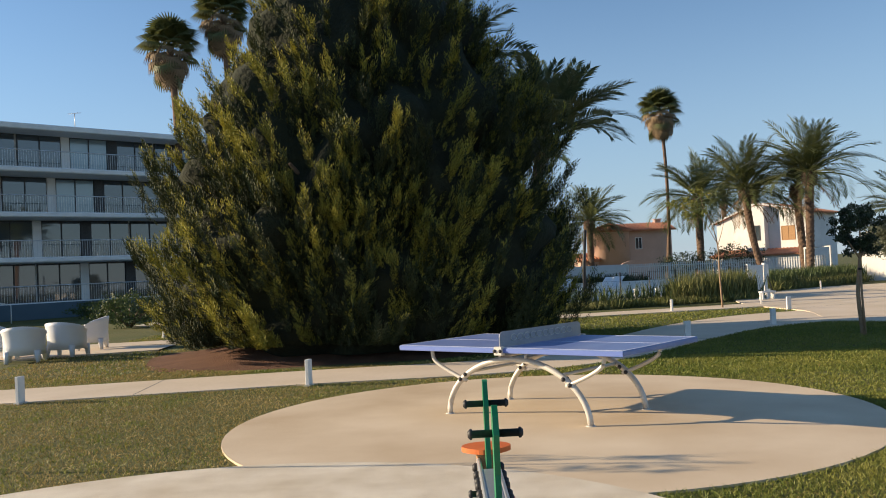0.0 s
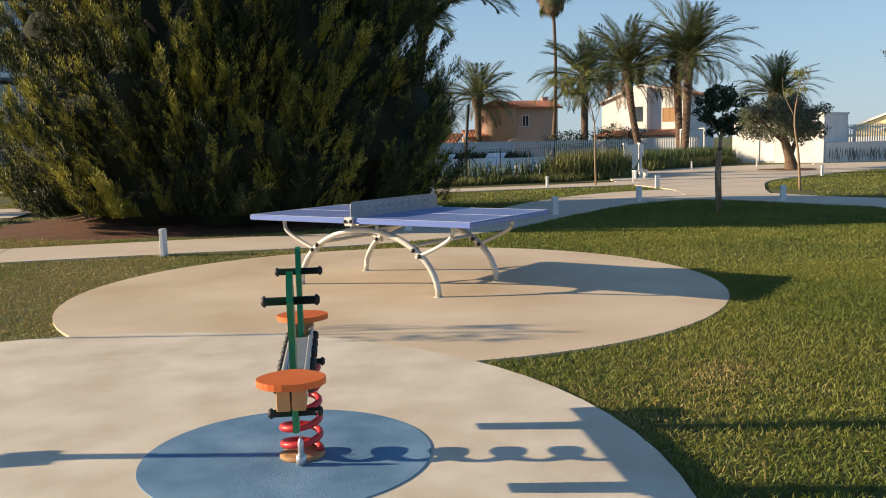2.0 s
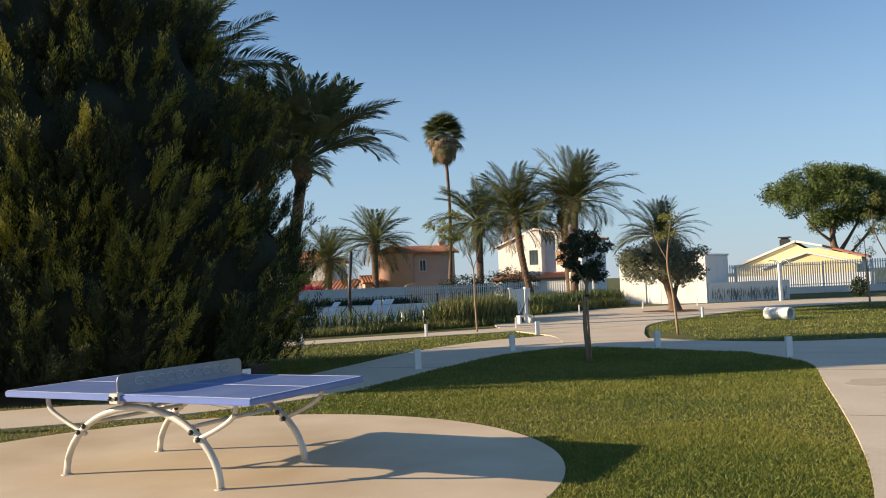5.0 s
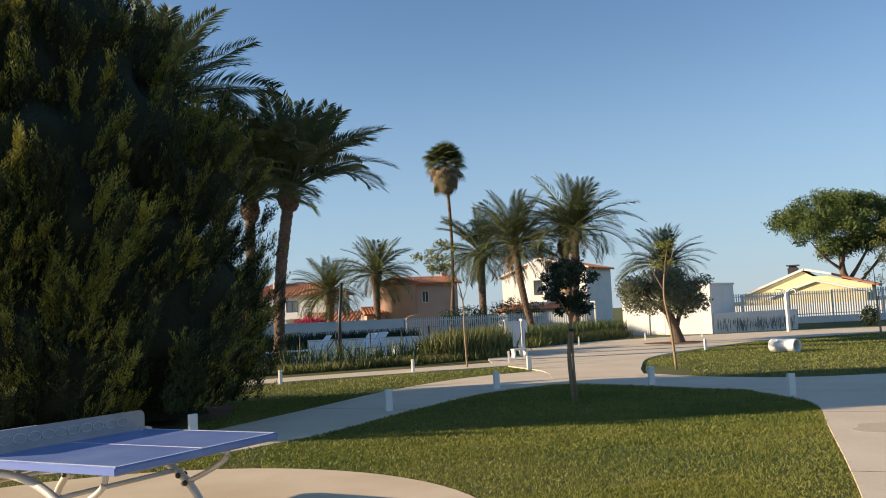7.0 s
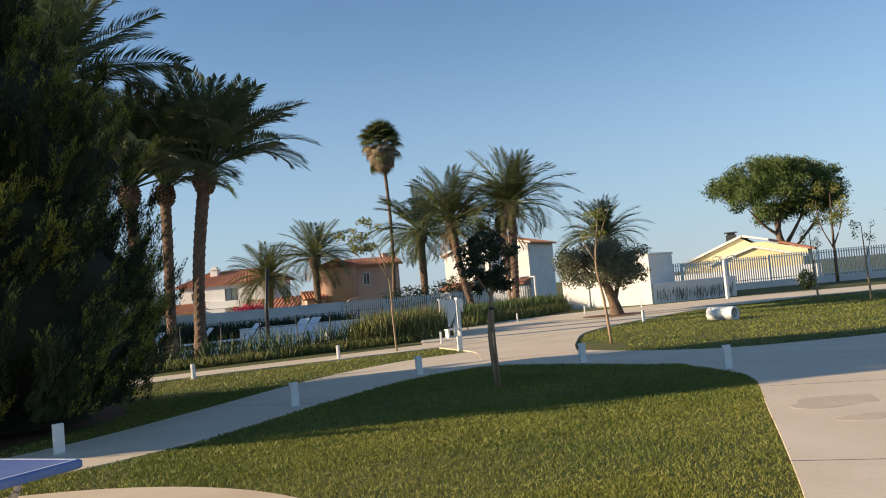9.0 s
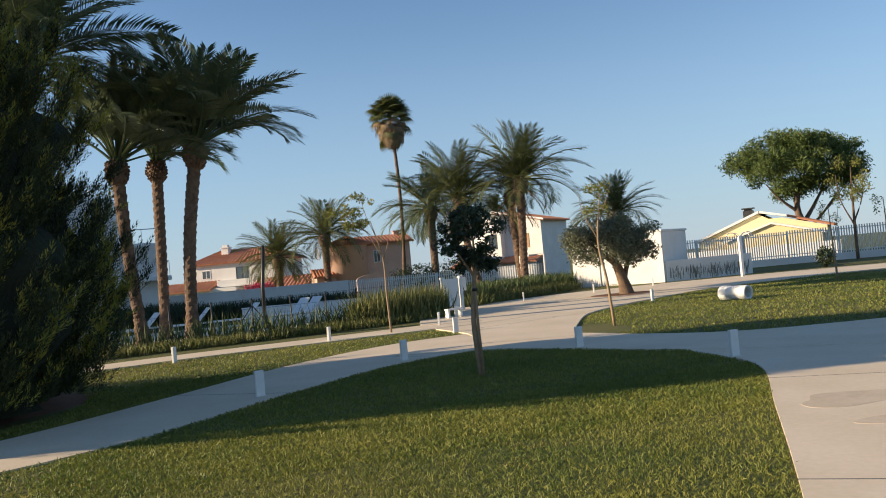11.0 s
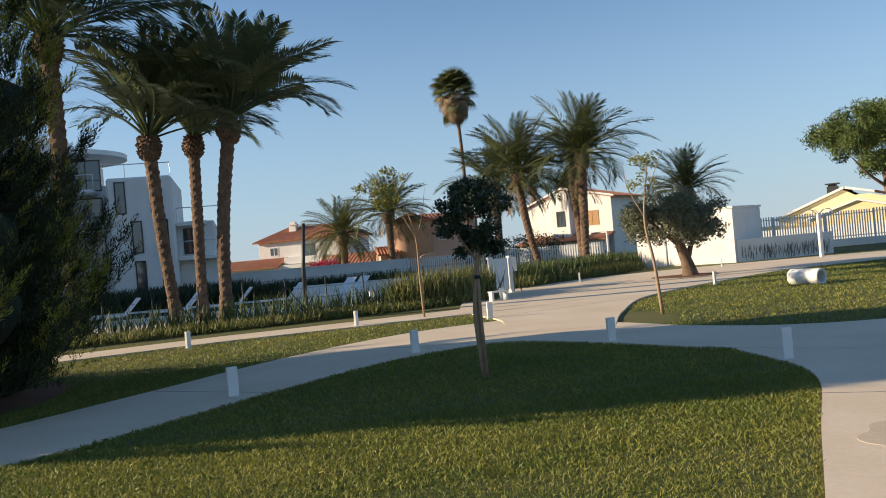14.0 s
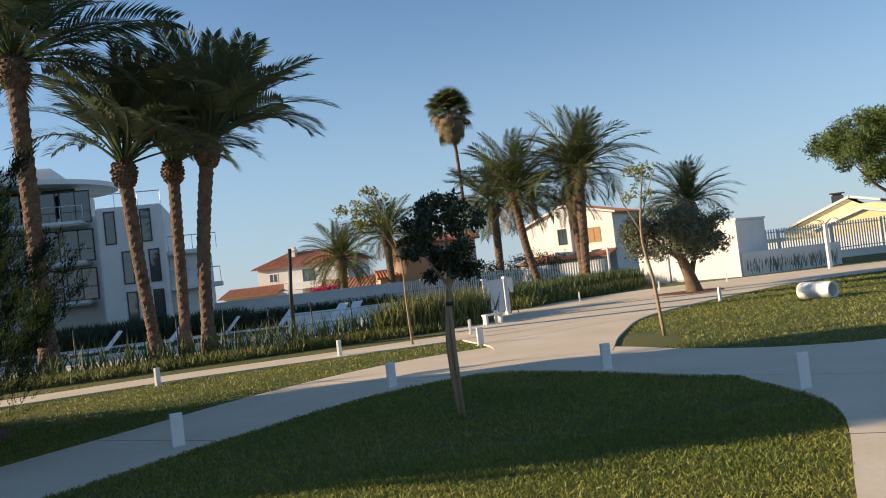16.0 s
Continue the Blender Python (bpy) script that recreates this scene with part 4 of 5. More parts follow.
m_low, l_low = along((25.22, 42.0), (30.12, 42.2))
low = tagged(part("wall_low", Shape().box(0, 0, -0.02, l_low, 0.25, 1.02, 0, 0.015), M_RENDER, None, at=m_low), "low white wall with dark mould streaks", "wall", kind="structure")
rs = np.random.default_rng(21)
streak = Shape()
for i in range(230):
    x, w = rs.uniform(0.15, l_low - 0.2), rs.uniform(0.006, 0.026)
    z1 = rs.uniform(0.35, 0.78)
    z0 = z1 - rs.uniform(0.15, 0.5)
    z0 = max(0.02, z0)
    streak.prism([(x - w, z0), (x + w * 0.8, z0 + 0.02), (x + w, (z0 + z1) / 2), (x + w * 0.3, z1), (x - w * 0.6, z1 - 0.05)], 0.001, 0.004, 0, Matrix(((1, 0, 0, 0), (0, 0, -1, 0), (0, 1, 0, 0), (0, 0, 0, 1))))
part("mould_streak", streak, M_MOULD, low, "grey mould streaks")

hut = thing("pool_hut", "plain white rendered cubic pool hut", "hut", along((22.12, 46.0), (25.12, 42.0))[0])
part("wall", Shape().box(0, 0, -0.03, 1.55, 3.0, 2.46, 0, 0.02), M_RENDER, hut)
part("recess", Shape().box(1.55, 0.10, -0.03, 2.45, 3.0, 2.46, 0, 0.01), M_RENDER, hut)
part("wall", Shape().box(2.45, 0, -0.03, 5.0, 3.0, 2.46, 0, 0.02), M_RENDER, hut)
dr = part("door", Shape().box(1.60, 0.05, 0.06, 2.40, 0.098, 2.06, 0, 0.006), M_WHITE, hut, "plain white flush door")
part("handle", Shape().tube([(2.32, 0.05, 1.03), (2.32, 0.01, 1.03), (2.22, 0.01, 1.03)], 0.012, 6), M_ALU, dr)
part("roof", Shape().box(-0.05, -0.05, 2.46, 5.05, 3.05, 2.56, 0, 0.01), M_WHITE, hut)
shower = thing("outdoor_shower", "white post with curved outdoor shower arms", "shower", pose(27.3, 38.9, 0.02))
part("post", Shape().box(-0.07, -0.07, 0, 0.07, 0.07, 1.86, 0, 0.01), M_WHITE, shower)
for s in (-1, 1):
    part("shower_arm", Shape().tube([Vector(p) for p in spline([(0, 0, 1.72), (s * 0.25, 0.0, 1.98), (s * 0.55, 0, 2.0), (s * 0.68, 0, 1.80)], 5)], 0.02, 6), M_ALU, shower)
    part("shower_arm", Shape().tube([Vector(p) for p in spline([(0, 0, 1.8), (0.05, s * 0.25, 1.99), (0.1, s * 0.5, 1.97), (0.12, s * 0.6, 1.8)], 5)], 0.02, 6), M_ALU, shower)
post2 = thing("pergola_frame", "white tubular frame beside the hut", "frame", along((21.2, 48.2), (23.0, 45.9))[0])
part("frame", Shape().tube([(-1.2, 0, 0), (-1.2, 0, 1.9), (0.3, 0, 1.95), (0.3, 0, 0)], 0.07, 8), M_WHITE, post2)

pipe = thing("concrete_pipe", "short white concrete pipe lying on grass", "pipe", pose(17.87, 25.35, 0.19, 0, 0, -70) @ Matrix.Diagonal((0.72, 0.72, 0.72, 1)))
outer = [(0.20, -0.56), (0.23, -0.60), (0.27, -0.60), (0.28, -0.57), (0.28, 0.57), (0.27, 0.60), (0.23, 0.60), (0.20, 0.56)]
turn_x = Matrix(((0, 0, 1, 0), (1, 0, 0, 0), (0, 1, 0, 0), (0, 0, 0, 1)))
psh = Shape().lathe(outer, 28, m=turn_x)
psh.f, psh.m, psh.s = psh.f[:-2], psh.m[:-2], psh.s[:-2]
psh.lathe([(0.20, -0.56), (0.198, -0.42), (0.198, 0.42), (0.20, 0.56)], 28, m=turn_x)
psh.f, psh.m, psh.s = psh.f[:-2], psh.m[:-2], psh.s[:-2]
psh.lathe([(0.199, -0.25), (0.199, -0.22)], 28, m=turn_x)
part("shell", psh, M_WHITE, pipe)

# gate and wire fence of the pool
gate = thing("garden_gate", "white metal gate standing open by the pool", "gate", pose(11.9, 34.0, 0.03, 0, 0, 35))
part("post", Shape().box(-0.07, -0.07, 0, 0.07, 0.07, 1.25, 0, 0.01), M_WHITE, gate)
part("post", Shape().box(0.93, -0.07, 0, 1.07, 0.07, 1.25, 0, 0.01), M_WHITE, gate)
part("leaf", Shape().box(0.10, -0.02, 0.12, 0.90, 0.02, 1.18, 0, 0.006), M_WHITE, gate)
part("stay", Shape().tube([(1.07, 0, 1.0), (1.6, 0.05, 0.0)], 0.02, 6), M_DARK, gate)
sign = thing("notice_board", "small blank white notice on the gate fence", "sign", pose(13.0, 35.2, 0.0, 0, 0, 35))
part("board", Shape().box(-0.2, -0.01, 0.72, 0.2, 0.01, 1.22, 0, 0.004), M_WHITE, sign)
part("post", Shape().box(-0.02, 0.01, 0, 0.02, 0.04, 1.2), M_DARK, sign)
bench = thing("low_bench", "small white concrete bench beside the walk", "bench", pose(11.3, 30.6, 0.03, 0, 0, 25))
part("seat", Shape().box(-0.32, -0.10, 0.24, 0.32, 0.10, 0.29, 0, 0.01), M_WHITE, bench)
for x in (-0.26, 0.26):
    part("leg", Shape().box(x - 0.04, -0.08, 0, x + 0.04, 0.08, 0.24, 0, 0.006), M_WHITE, bench)

wire_pts = spline([(-7, 30.0), (-1, 30.2), (4, 31.0), (8.5, 32.0), (11.8, 34.0)], 4)
wf = thing("wire_fence", "thin dark wire fence along the hedge", "fence")
for i, p in enumerate(wire_pts):
    part("post", Shape().tube([(p[0], p[1], 0), (p[0], p[1], 1.22)], 0.022, 6), M_DARK, wf)
for z in (0.3, 0.6, 0.9, 1.18):
    part("wire", Shape().tube([(p[0], p[1], z) for p in wire_pts], 0.004, 4), M_DARK, wf)
for k in (9, 13):
    p = wire_pts[k]
    for s in (-1, 1):
        part("brace", Shape().tube([(p[0], p[1], 1.0), (p[0] + s * 0.75, p[1] - 0.1, 0.0)], 0.018, 6), M_DARK, wf)

# pool terrace
slab("pavement_pool", [(-12, 33.5), (1, 32.6), (9.5, 34.2), (14.5, 39), (12, 47), (2, 50), (-12, 49)], 0.048, M_POOL, "pale tiled terrace round the pool", "pavement")
slab("water_pool", [(-6, 41.2), (3.4, 41.6), (11.0, 43.2), (9.6, 46.2), (2, 47.2), (-6, 46.6)], 0.053, M_WATER, "still turquoise pool water", "water", 0.02)
wall_run("wall_terrace", (5.5, 49.2), (11.8, 46.8), 0.5, 0.3, M_RENDER, "low white terrace wall by the pool", 0.06)


def lounger(at):
    l = thing("sun_lounger", "white plastic sun lounger with raised back", "lounger", at, "sun loungers")
    part("seat", Shape().box(-0.32, -0.9, 0.27, 0.32, 0.35, 0.33, 0, 0.015), M_PLAST, l)
    part("backrest", Shape().box(-0.32, 0, 0, 0.32, 0.05, 0.80, 0, 0.015, pose(0, 0.35, 0.30, -42)), M_PLAST, l)
    for x in (-0.27, 0.27):
        for y in (-0.8, 0.25):
            part("leg", Shape().tube([(x, y, 0), (x, y, 0.28)], 0.025, 6), M_PLAST, l)
    return l


L0 = lounger(pose(4.9, 39.6, 0.05, 0, 0, -75))
for x, y, a in ((7.0, 40.2, -60), (7.6, 41.0, -60), (3.0, 39.0, -80), (1.2, 38.2, -70), (-0.8, 37.5, -70)):
    copy_thing(L0, pose(x, y, 0.05, 0, 0, a))
for k, (x, y) in enumerate(((9.4, 38.4), (10.8, 40.0), (8.2, 37.2))):
    bl = thing("stone_block", "small pale block on the pool terrace", "block", pose(x, y, 0.045), "terrace blocks")
    part("body", Shape().box(-0.1, -0.1, 0, 0.1, 0.1, 0.38, 0, 0.01), M_WHITE, bl)
pole = thing("utility_pole", "dark slim wooden utility pole", "pole", pose(5.8, 36.0, 0))
part("shaft", Shape().tube([(0, 0, 0), (0.02, 0, 1.5), (0.15, 0, 3.0)], [0.075, 0.07, 0.06], 8), M_DARK, pole)


# ---- planting that nobody could count ----
def tuft_field(name, label, area, n, h0, h1, w, material, cat, seed, lean=0.35):
    """Upright blades over an area given as a function of a random generator."""
    r = np.random.default_rng(seed)
    p = area(r, n)
    d = unit(np.concatenate([r.normal(0, lean, (n, 2)), np.ones((n, 1))], 1))
    h = r.uniform(h0, h1, (n, 1))
    s = unit(np.cross(d, r.normal(size=(n, 3))))
    base = np.concatenate([p[:, :2], p[:, 2:3] if p.shape[1] > 2 else np.zeros((n, 1))], 1)
    mid = base + d * h * 0.5
    tip = base + d * h + np.concatenate([r.normal(0, 0.12, (n, 2)) * h, np.zeros((n, 1))], 1)
    q = np.stack([base, mid + s * w, tip, mid - s * w], 1)
    me = blades(q, name, [material])
    return tagged(part(name, me, None), label, cat, kind="stuff")


def band(ctrl, width):
    line = np.array(spline(ctrl, 12))

    def pick(r, n):
        k = r.uniform(0, len(line) - 1.001, n)
        i = k.astype(int)
        f = (k - i)[:, None]
        c = line[i] * (1 - f) + line[i + 1] * f
        # clumps
        return c + r.uniform(-width / 2, width / 2, (n, 2)) + np.stack([np.sin(k * 5.1), np.cos(k * 3.7)], 1) * 0.15
    return pick


tuft_field("hedge_grass", "ragged sunlit grasses in front of the wire fence", band([(-8, 28.2), (-1, 28.9), (4, 30.0), (8, 31.0), (11.2, 32.2)], 1.5), 15000, 0.12, 0.38, 0.016, M_REED, "grass", 31, 0.45)
tuft_field("hedge_reeds", "tall reeds behind the low grasses", band([(-8, 29.4), (-1, 29.8), (4, 30.8), (8, 31.8), (11.4, 33.0)], 1.2), 1700, 0.35, 1.0, 0.02, M_SHRUB, "reeds", 32, 0.22)
tuft_field("hedge_reeds", "dense tall reed clump beside the gate", band([(8.6, 31.6), (10.2, 32.2), (11.3, 33.4)], 1.3), 2600, 0.4, 1.25, 0.02, M_REED, "reeds", 33, 0.2)
tuft_field("hedge_reeds", "dense dark green reeds along the white fence", band([(13.6, 38.4), (16, 41.2), (19, 44.2), (21.6, 46.6)], 1.7), 6500, 0.35, 1.05, 0.024, M_SHRUB, "reeds", 34, 0.2)
tuft_field("hedge_grass", "low sunlit grasses at the edge of the walk", band([(13.2, 37.2), (15.4, 39.6), (18.4, 42.4), (21.0, 44.6)], 1.5), 8000, 0.15, 0.6, 0.02, M_REED, "grass", 35, 0.4)
tuft_field("hedge_plants", "dark planting row beyond the pool", band([(-6, 50), (0, 51.2), (6, 50.5), (11, 49)], 1.4), 9000, 0.4, 1.1, 0.035, M_LEAFD, "hedge", 36, 0.3)


def shrub(name, label, at, rx, ry, rz, n, leaf, material, cat="shrub", seed=1):
    r = np.random.default_rng(seed)
    b = thing(name, label, cat, pose(*at))
    for k in range(7):
        a = k * 0.9
        st = Shape().tube([(0, 0, 0), (rx * 0.3 * math.cos(a), ry * 0.3 * math.sin(a), rz * 0.6), (rx * 0.6 * math.cos(a), ry * 0.6 * math.sin(a), rz * 1.1)], [0.03, 0.02, 0.008], 5)
        part("stem", st, M_BARK, b)
    d = unit(r.normal(size=(n, 3)))
    lump = np.array([noise.noise(Vector(v * 3.0 + np.array([at[0], at[1], 0]))) for v in d])
    c = d * (0.85 + 0.5 * lump)[:, None] * (r.uniform(0.3, 1, n) ** 0.4)[:, None] * np.array([rx, ry, rz]) + np.array([0, 0, rz * 0.95])
    c[:, 2] = np.maximum(c[:, 2], 0.03)
    part("foliage", blades(leaf_quads(c, leaf, 0.45, 0.3, r), "foliage", [material]), None, b)
    return b


shrub("shrub", "rounded dark green shrub by the blue wall", (-11.9, 33.0, 0), 1.6, 1.1, 0.75, 3000, 0.12, M_SHRUB, seed=3)
for x, y, h in ((8.9, 31.7, 0.42), (9.8, 32.2, 0.5), (10.7, 32.9, 0.46), (14.6, 39.6, 0.4), (16.4, 41.6, 0.46), (18.6, 43.8, 0.5), (20.6, 45.7, 0.48)):
    shrub("shrub", "loose leafy green weed shrub by the fence", (x, y, 0), 0.75, 0.6, h, 900, 0.085, M_SHRUB, seed=int(x * 10))
shrub("shrub", "dark shrub over a garden wall", (20.5, 74, 0), 2.6, 1.2, 1.25, 2200, 0.2, M_LEAFD, seed=4)
shrub("shrub", "dark shrub over a garden wall", (25.5, 76, 0), 3.4, 1.2, 1.5, 2600, 0.2, M_LEAFD, seed=5)
shrub("bougainvillea", "magenta flowering bougainvillea bush by a house", (9.0, 98, 0), 2.4, 1.0, 1.15, 2200, 0.22, M_FLOWER, seed=6)
shrub("cycad_bush", "small dark bush in front of the fence", (33.0, 40.4, 0), 0.5, 0.5, 0.55, 700, 0.16, M_LEAFD, seed=7)
for at, lb in (((24.7, 29.6, 0), "thin bare sapling tied to a stake"), ((25.0, 27.4, 0), "thin sapling with a wooden stake")):
    crown_tree("sapling", lb, at, ([(0, 0, 0), (-0.05, 0, 1.2), (-0.1, 0, 2.6)], [0.04, 0.03, 0.01]), [([(-0.05, 0, 1.3), (0.2, 0, 2.0), (0.3, 0, 2.5)], 0.015)],
               ball_cluster(19, 8, -0.05, 0, 2.4, 0.4, 0.3, 0.7, 0.1, 0.2, 1.0), 0.08, 260, M_LEAFY, 0.4)
# stand-in out of view, added to throw the thin leafy shadow across the pads
crown_tree("sapling", "unseen thin sapling added to cast a shadow on the pads", (-5.6, 7.9, 0), ([(0, 0, 0), (0.02, 0, 1.0), (0, 0.03, 2.3)], [0.022, 0.018, 0.008]), [([(0, 0, 1.5), (0.1, 0.2, 2.0), (0.1, 0.3, 2.3)], 0.01)],
           ball_cluster(23, 7, 0, 0.1, 2.1, 0.3, 0.35, 0.35, 0.08, 0.15, 1.0), 0.09, 170, M_LEAFY, 0.35)
palm((46, 44.5, 0), (46, 44.5, 3.0), 0.3, 40, 3.0, True, seed=16, wind=0.05)


# ---- houses beyond the fence ----
def tiled_roof(sh, p00, p10, p11, p01, rows=14, mi=0):
    """A roof slope of barrel tile ridges between four corners (eave a, eave b, ridge b, ridge a)."""
    p00, p10, p11, p01 = (Vector(p) for p in (p00, p10, p11, p01))
    n = (p10 - p00).cross(p01 - p00).normalized()
    vs, fs = [], []
    k = rows * 4
    for i in range(k + 1):
        t = i / k
        h = 0.10 * abs(math.sin(math.pi * t * rows))
        vs += [p00.lerp(p10, t) + n * h, p01.lerp(p11, t) + n * h, p00.lerp(p10, t) - n * 0.12, p01.lerp(p11, t) - n * 0.12]
    for i in range(k):
        a, b = i * 4, i * 4 + 4
        fs += [(a, b, b + 1, a + 1), (a + 2, a + 3, b + 3, b + 2), (a, a + 2, b + 2, b), (a + 1, b + 1, b + 3, a + 3)]
    fs += [(0, 1, 3, 2), (k * 4, k * 4 + 2, k * 4 + 3, k * 4 + 1)]
    return sh.add(vs, fs, mi)


def window(parent, x0, z0, x1, z1, y, shutter=False, frame_mat=None):
    """A window in a wall face that looks towards -y: frame, pane and sill."""
    fm = frame_mat or M_WHITE
    f = Shape()
    w = 0.07
    f.box(x0, y - 0.04, z0, x0 + w, y + 0.02, z1).box(x1 - w, y - 0.04, z0, x1, y + 0.02, z1)
    f.box(x0 + w, y - 0.04, z1 - w, x1 - w, y + 0.02, z1).box(x0 + w, y - 0.04, z0, x1 - w, y + 0.02, z0 + w)
    if x1 - x0 > 0.7:
        c = (x0 + x1) / 2
        f.box(c - 0.03, y - 0.035, z0 + w, c + 0.03, y + 0.02, z1 - w)
    wob = part("window", f, fm, parent)
    part("pane", Shape().box(x0 + w * 0.5, y - 0.012, z0 + w * 0.5, x1 - w * 0.5, y - 0.004, z1 - w * 0.5), M_WOOD if shutter else M_PANE, wob, "closed wooden shutter" if shutter else "")
    return wob


# terracotta house with a round tower
oh = thing("terracotta_house", "terracotta house with round tower and tiled roof", "house", pose(17.0, 88.0, 0))
part("tower", Shape().lathe([(1.95, 0), (1.95, 4.6), (2.08, 4.7), (2.08, 4.85)], 40), M_ORANGEW, oh)
tr = Shape()
eave = [(r * math.cos(math.pi * k / 40), r * math.sin(math.pi * k / 40), z) for r, z in ((2.3, 4.84), (2.26, 4.72)) for k in range(80)]
eave = [(x * (1.03 if k % 2 else 1.0), y * (1.03 if k % 2 else 1.0), z + (0.10 if k % 2 and k < 80 else 0)) for k, (x, y, z) in enumerate(eave)]
tr.add(eave + [(0, 0, 5.75), (0, 0, 4.72)], [(k, (k + 1) % 80, 160) for k in range(80)] + [(80 + k, 80 + (k + 1) % 80, (k + 1) % 80, k) for k in range(80)] + [(80 + (k + 1) % 80, 80 + k, 161) for k in range(80)])
part("roof", tr, M_TILE, oh)
part("wall", Shape().box(1.3, -0.4, 0, 6.2, 5, 4.85, 0, 0.02), M_ORANGEW, oh)
part("annex", Shape().box(-3.3, -1.6, 0, -1.5, 3, 2.0, 0, 0.02), M_ORANGEW, oh)
part("roof", tiled_roof(tiled_roof(Shape(), (1.2, -0.8, 4.8), (6.6, -0.8, 4.8), (6.6, 2.3, 5.6), (1.2, 2.3, 5.6), 16), (6.6, 5.4, 4.8), (1.2, 5.4, 4.8), (1.2, 2.3, 5.6), (6.6, 2.3, 5.6), 16), M_TILE, oh)
part("roof", tiled_roof(Shape(), (-3.6, -2.1, 1.95), (-1.3, -2.1, 1.95), (-1.3, 0.5, 2.7), (-3.6, 0.5, 2.7), 8), M_TILE, oh)
window(oh, 2.5, 2.9, 3.2, 4.1, -0.4)
part("chimney", Shape().box(5.2, 2.0, 5.0, 5.8, 2.6, 5.9, 0, 0.02).box(5.1, 1.9, 5.9, 5.9, 2.7, 6.0), M_ORANGEW, oh)
part("arched_gate_wall", Shape().prism([(-1.6, 0)] + [(1.6 * -math.cos(a), 1.35 + 0.45 * math.sin(a)) for a in np.linspace(0, math.pi, 14)] + [(1.6, 0)], -0.15, 0.15, 0, pose(1.0, -8, 0, 90)), M_ORANGEW, oh)

# white gabled house
wh = thing("white_house", "white two-storey house with low red tiled gable", "house", pose(30.0, 94.5, 0, 0, 0, -45) @ Matrix.Diagonal((0.96, 1, 0.98, 1)))
face = [(0, 0), (10.4, 0), (10.4, 6.05), (6.0, 7.05), (4.0, 7.05), (0, 5.5)]
up = Matrix(((1, 0, 0, 0), (0, 0, -1, 0), (0, 1, 0, 0), (0, 0, 0, 1)))
part("wall", Shape().prism(face, -7.0, 0.0, 0, up), M_RENDER, wh)
part("bay", Shape().box(3.9, -0.9, 0, 6.0, 0.02, 6.95, 0, 0.02), M_RENDER, wh)
part("roof", tiled_roof(tiled_roof(Shape(), (-0.3, 7, 5.42), (-0.3, -0.25, 5.42), (4.9, -0.25, 7.28), (4.9, 7, 7.28), 18), (10.9, -0.3, 5.98), (10.9, 7, 5.98), (4.9, 7, 7.28), (4.9, -0.3, 7.28), 18), M_TILE, wh)
part("verge", Shape().prism([(-0.35, 5.36), (4.9, 7.22), (4.9, 7.40), (-0.35, 5.54)], 0.25, 0.35, 0, up).prism([(10.9, 5.92), (10.9, 6.10), (4.9, 7.40), (4.9, 7.22)], 0.30, 0.40, 0, up), M_WHITE, wh)
window(wh, 4.5, 3.3, 5.5, 4.9, -0.9, frame_mat=M_DARK)
window(wh, 7.4, 3.2, 8.9, 4.7, 0.0, True, M_WOOD)
part("roof", tiled_roof(Shape(), (0.2, -2.4, 1.75), (10.6, -2.4, 1.75), (10.6, -0.05, 2.35), (0.2, -0.05, 2.35), 26), M_TILE, wh)
part("porch_wall", Shape().box(0.4, -2.1, 0, 10.4, -1.9, 1.72), M_RENDER, wh)

# white house far off with a hipped roof
lh = thing("white_villa", "white villa with hipped red tile roof and chimney", "house", pose(1.9, 110, 0, 0, 0, -25) @ Matrix.Diagonal((1.08, 1, 1, 1)))
part("wall", Shape().box(0, 0, 0, 10.4, 7, 4.75, 0, 0.02), M_RENDER, lh)
rf = Shape()
tiled_roof(rf, (-0.5, -0.5, 4.7), (10.9, -0.5, 4.7), (8.2, 3.5, 6.3), (2.4, 3.5, 6.3), 24)
tiled_roof(rf, (-0.5, 7.5, 4.7), (-0.5, -0.5, 4.7), (2.4, 3.4, 6.3), (2.4, 3.6, 6.3), 14)
tiled_roof(rf, (10.9, -0.5, 4.7), (10.9, 7.5, 4.7), (8.2, 3.6, 6.3), (8.2, 3.4, 6.3), 14)
part("roof", rf, M_TILE, lh)
part("chimney", Shape().box(2.9, 2.0, 5.4, 3.7, 2.8, 6.5, 0, 0.02).box(2.8, 1.9, 6.5, 3.8, 2.9, 6.62).box(3.0, 2.1, 6.62, 3.6, 2.7, 6.9), M_RENDER, lh)
window(lh, 1.3, 3.0, 2.3, 4.0, 0.0)
window(lh, 5.2, 2.6, 6.6, 4.1, 0.0, frame_mat=M_DARK)
part("balcony", Shape().box(3.6, -1.6, 1.9, 8.2, -0.01, 2.7, 0, 0.02), M_RENDER, lh)
part("annex", Shape().box(-3.2, -2.4, 0, 6.0, -0.02, 1.85, 0, 0.02), M_RENDER, lh)
part("roof", tiled_roof(Shape(), (-3.6, -2.9, 1.75), (3.4, -2.9, 1.75), (3.4, -0.02, 2.7), (-3.6, -0.02, 2.7), 18), M_TILE, lh)
part("roof", tiled_roof(Shape(), (8.0, -4.0, 1.3), (14.5, -4.0, 1.3), (14.5, -1.0, 2.5), (8.0, -1.0, 2.5), 16), M_TILE, lh)
part("annex", Shape().box(8.3, -3.8, 0, 14.2, -1.0, 1.35, 0, 0.02), M_RENDER, lh)

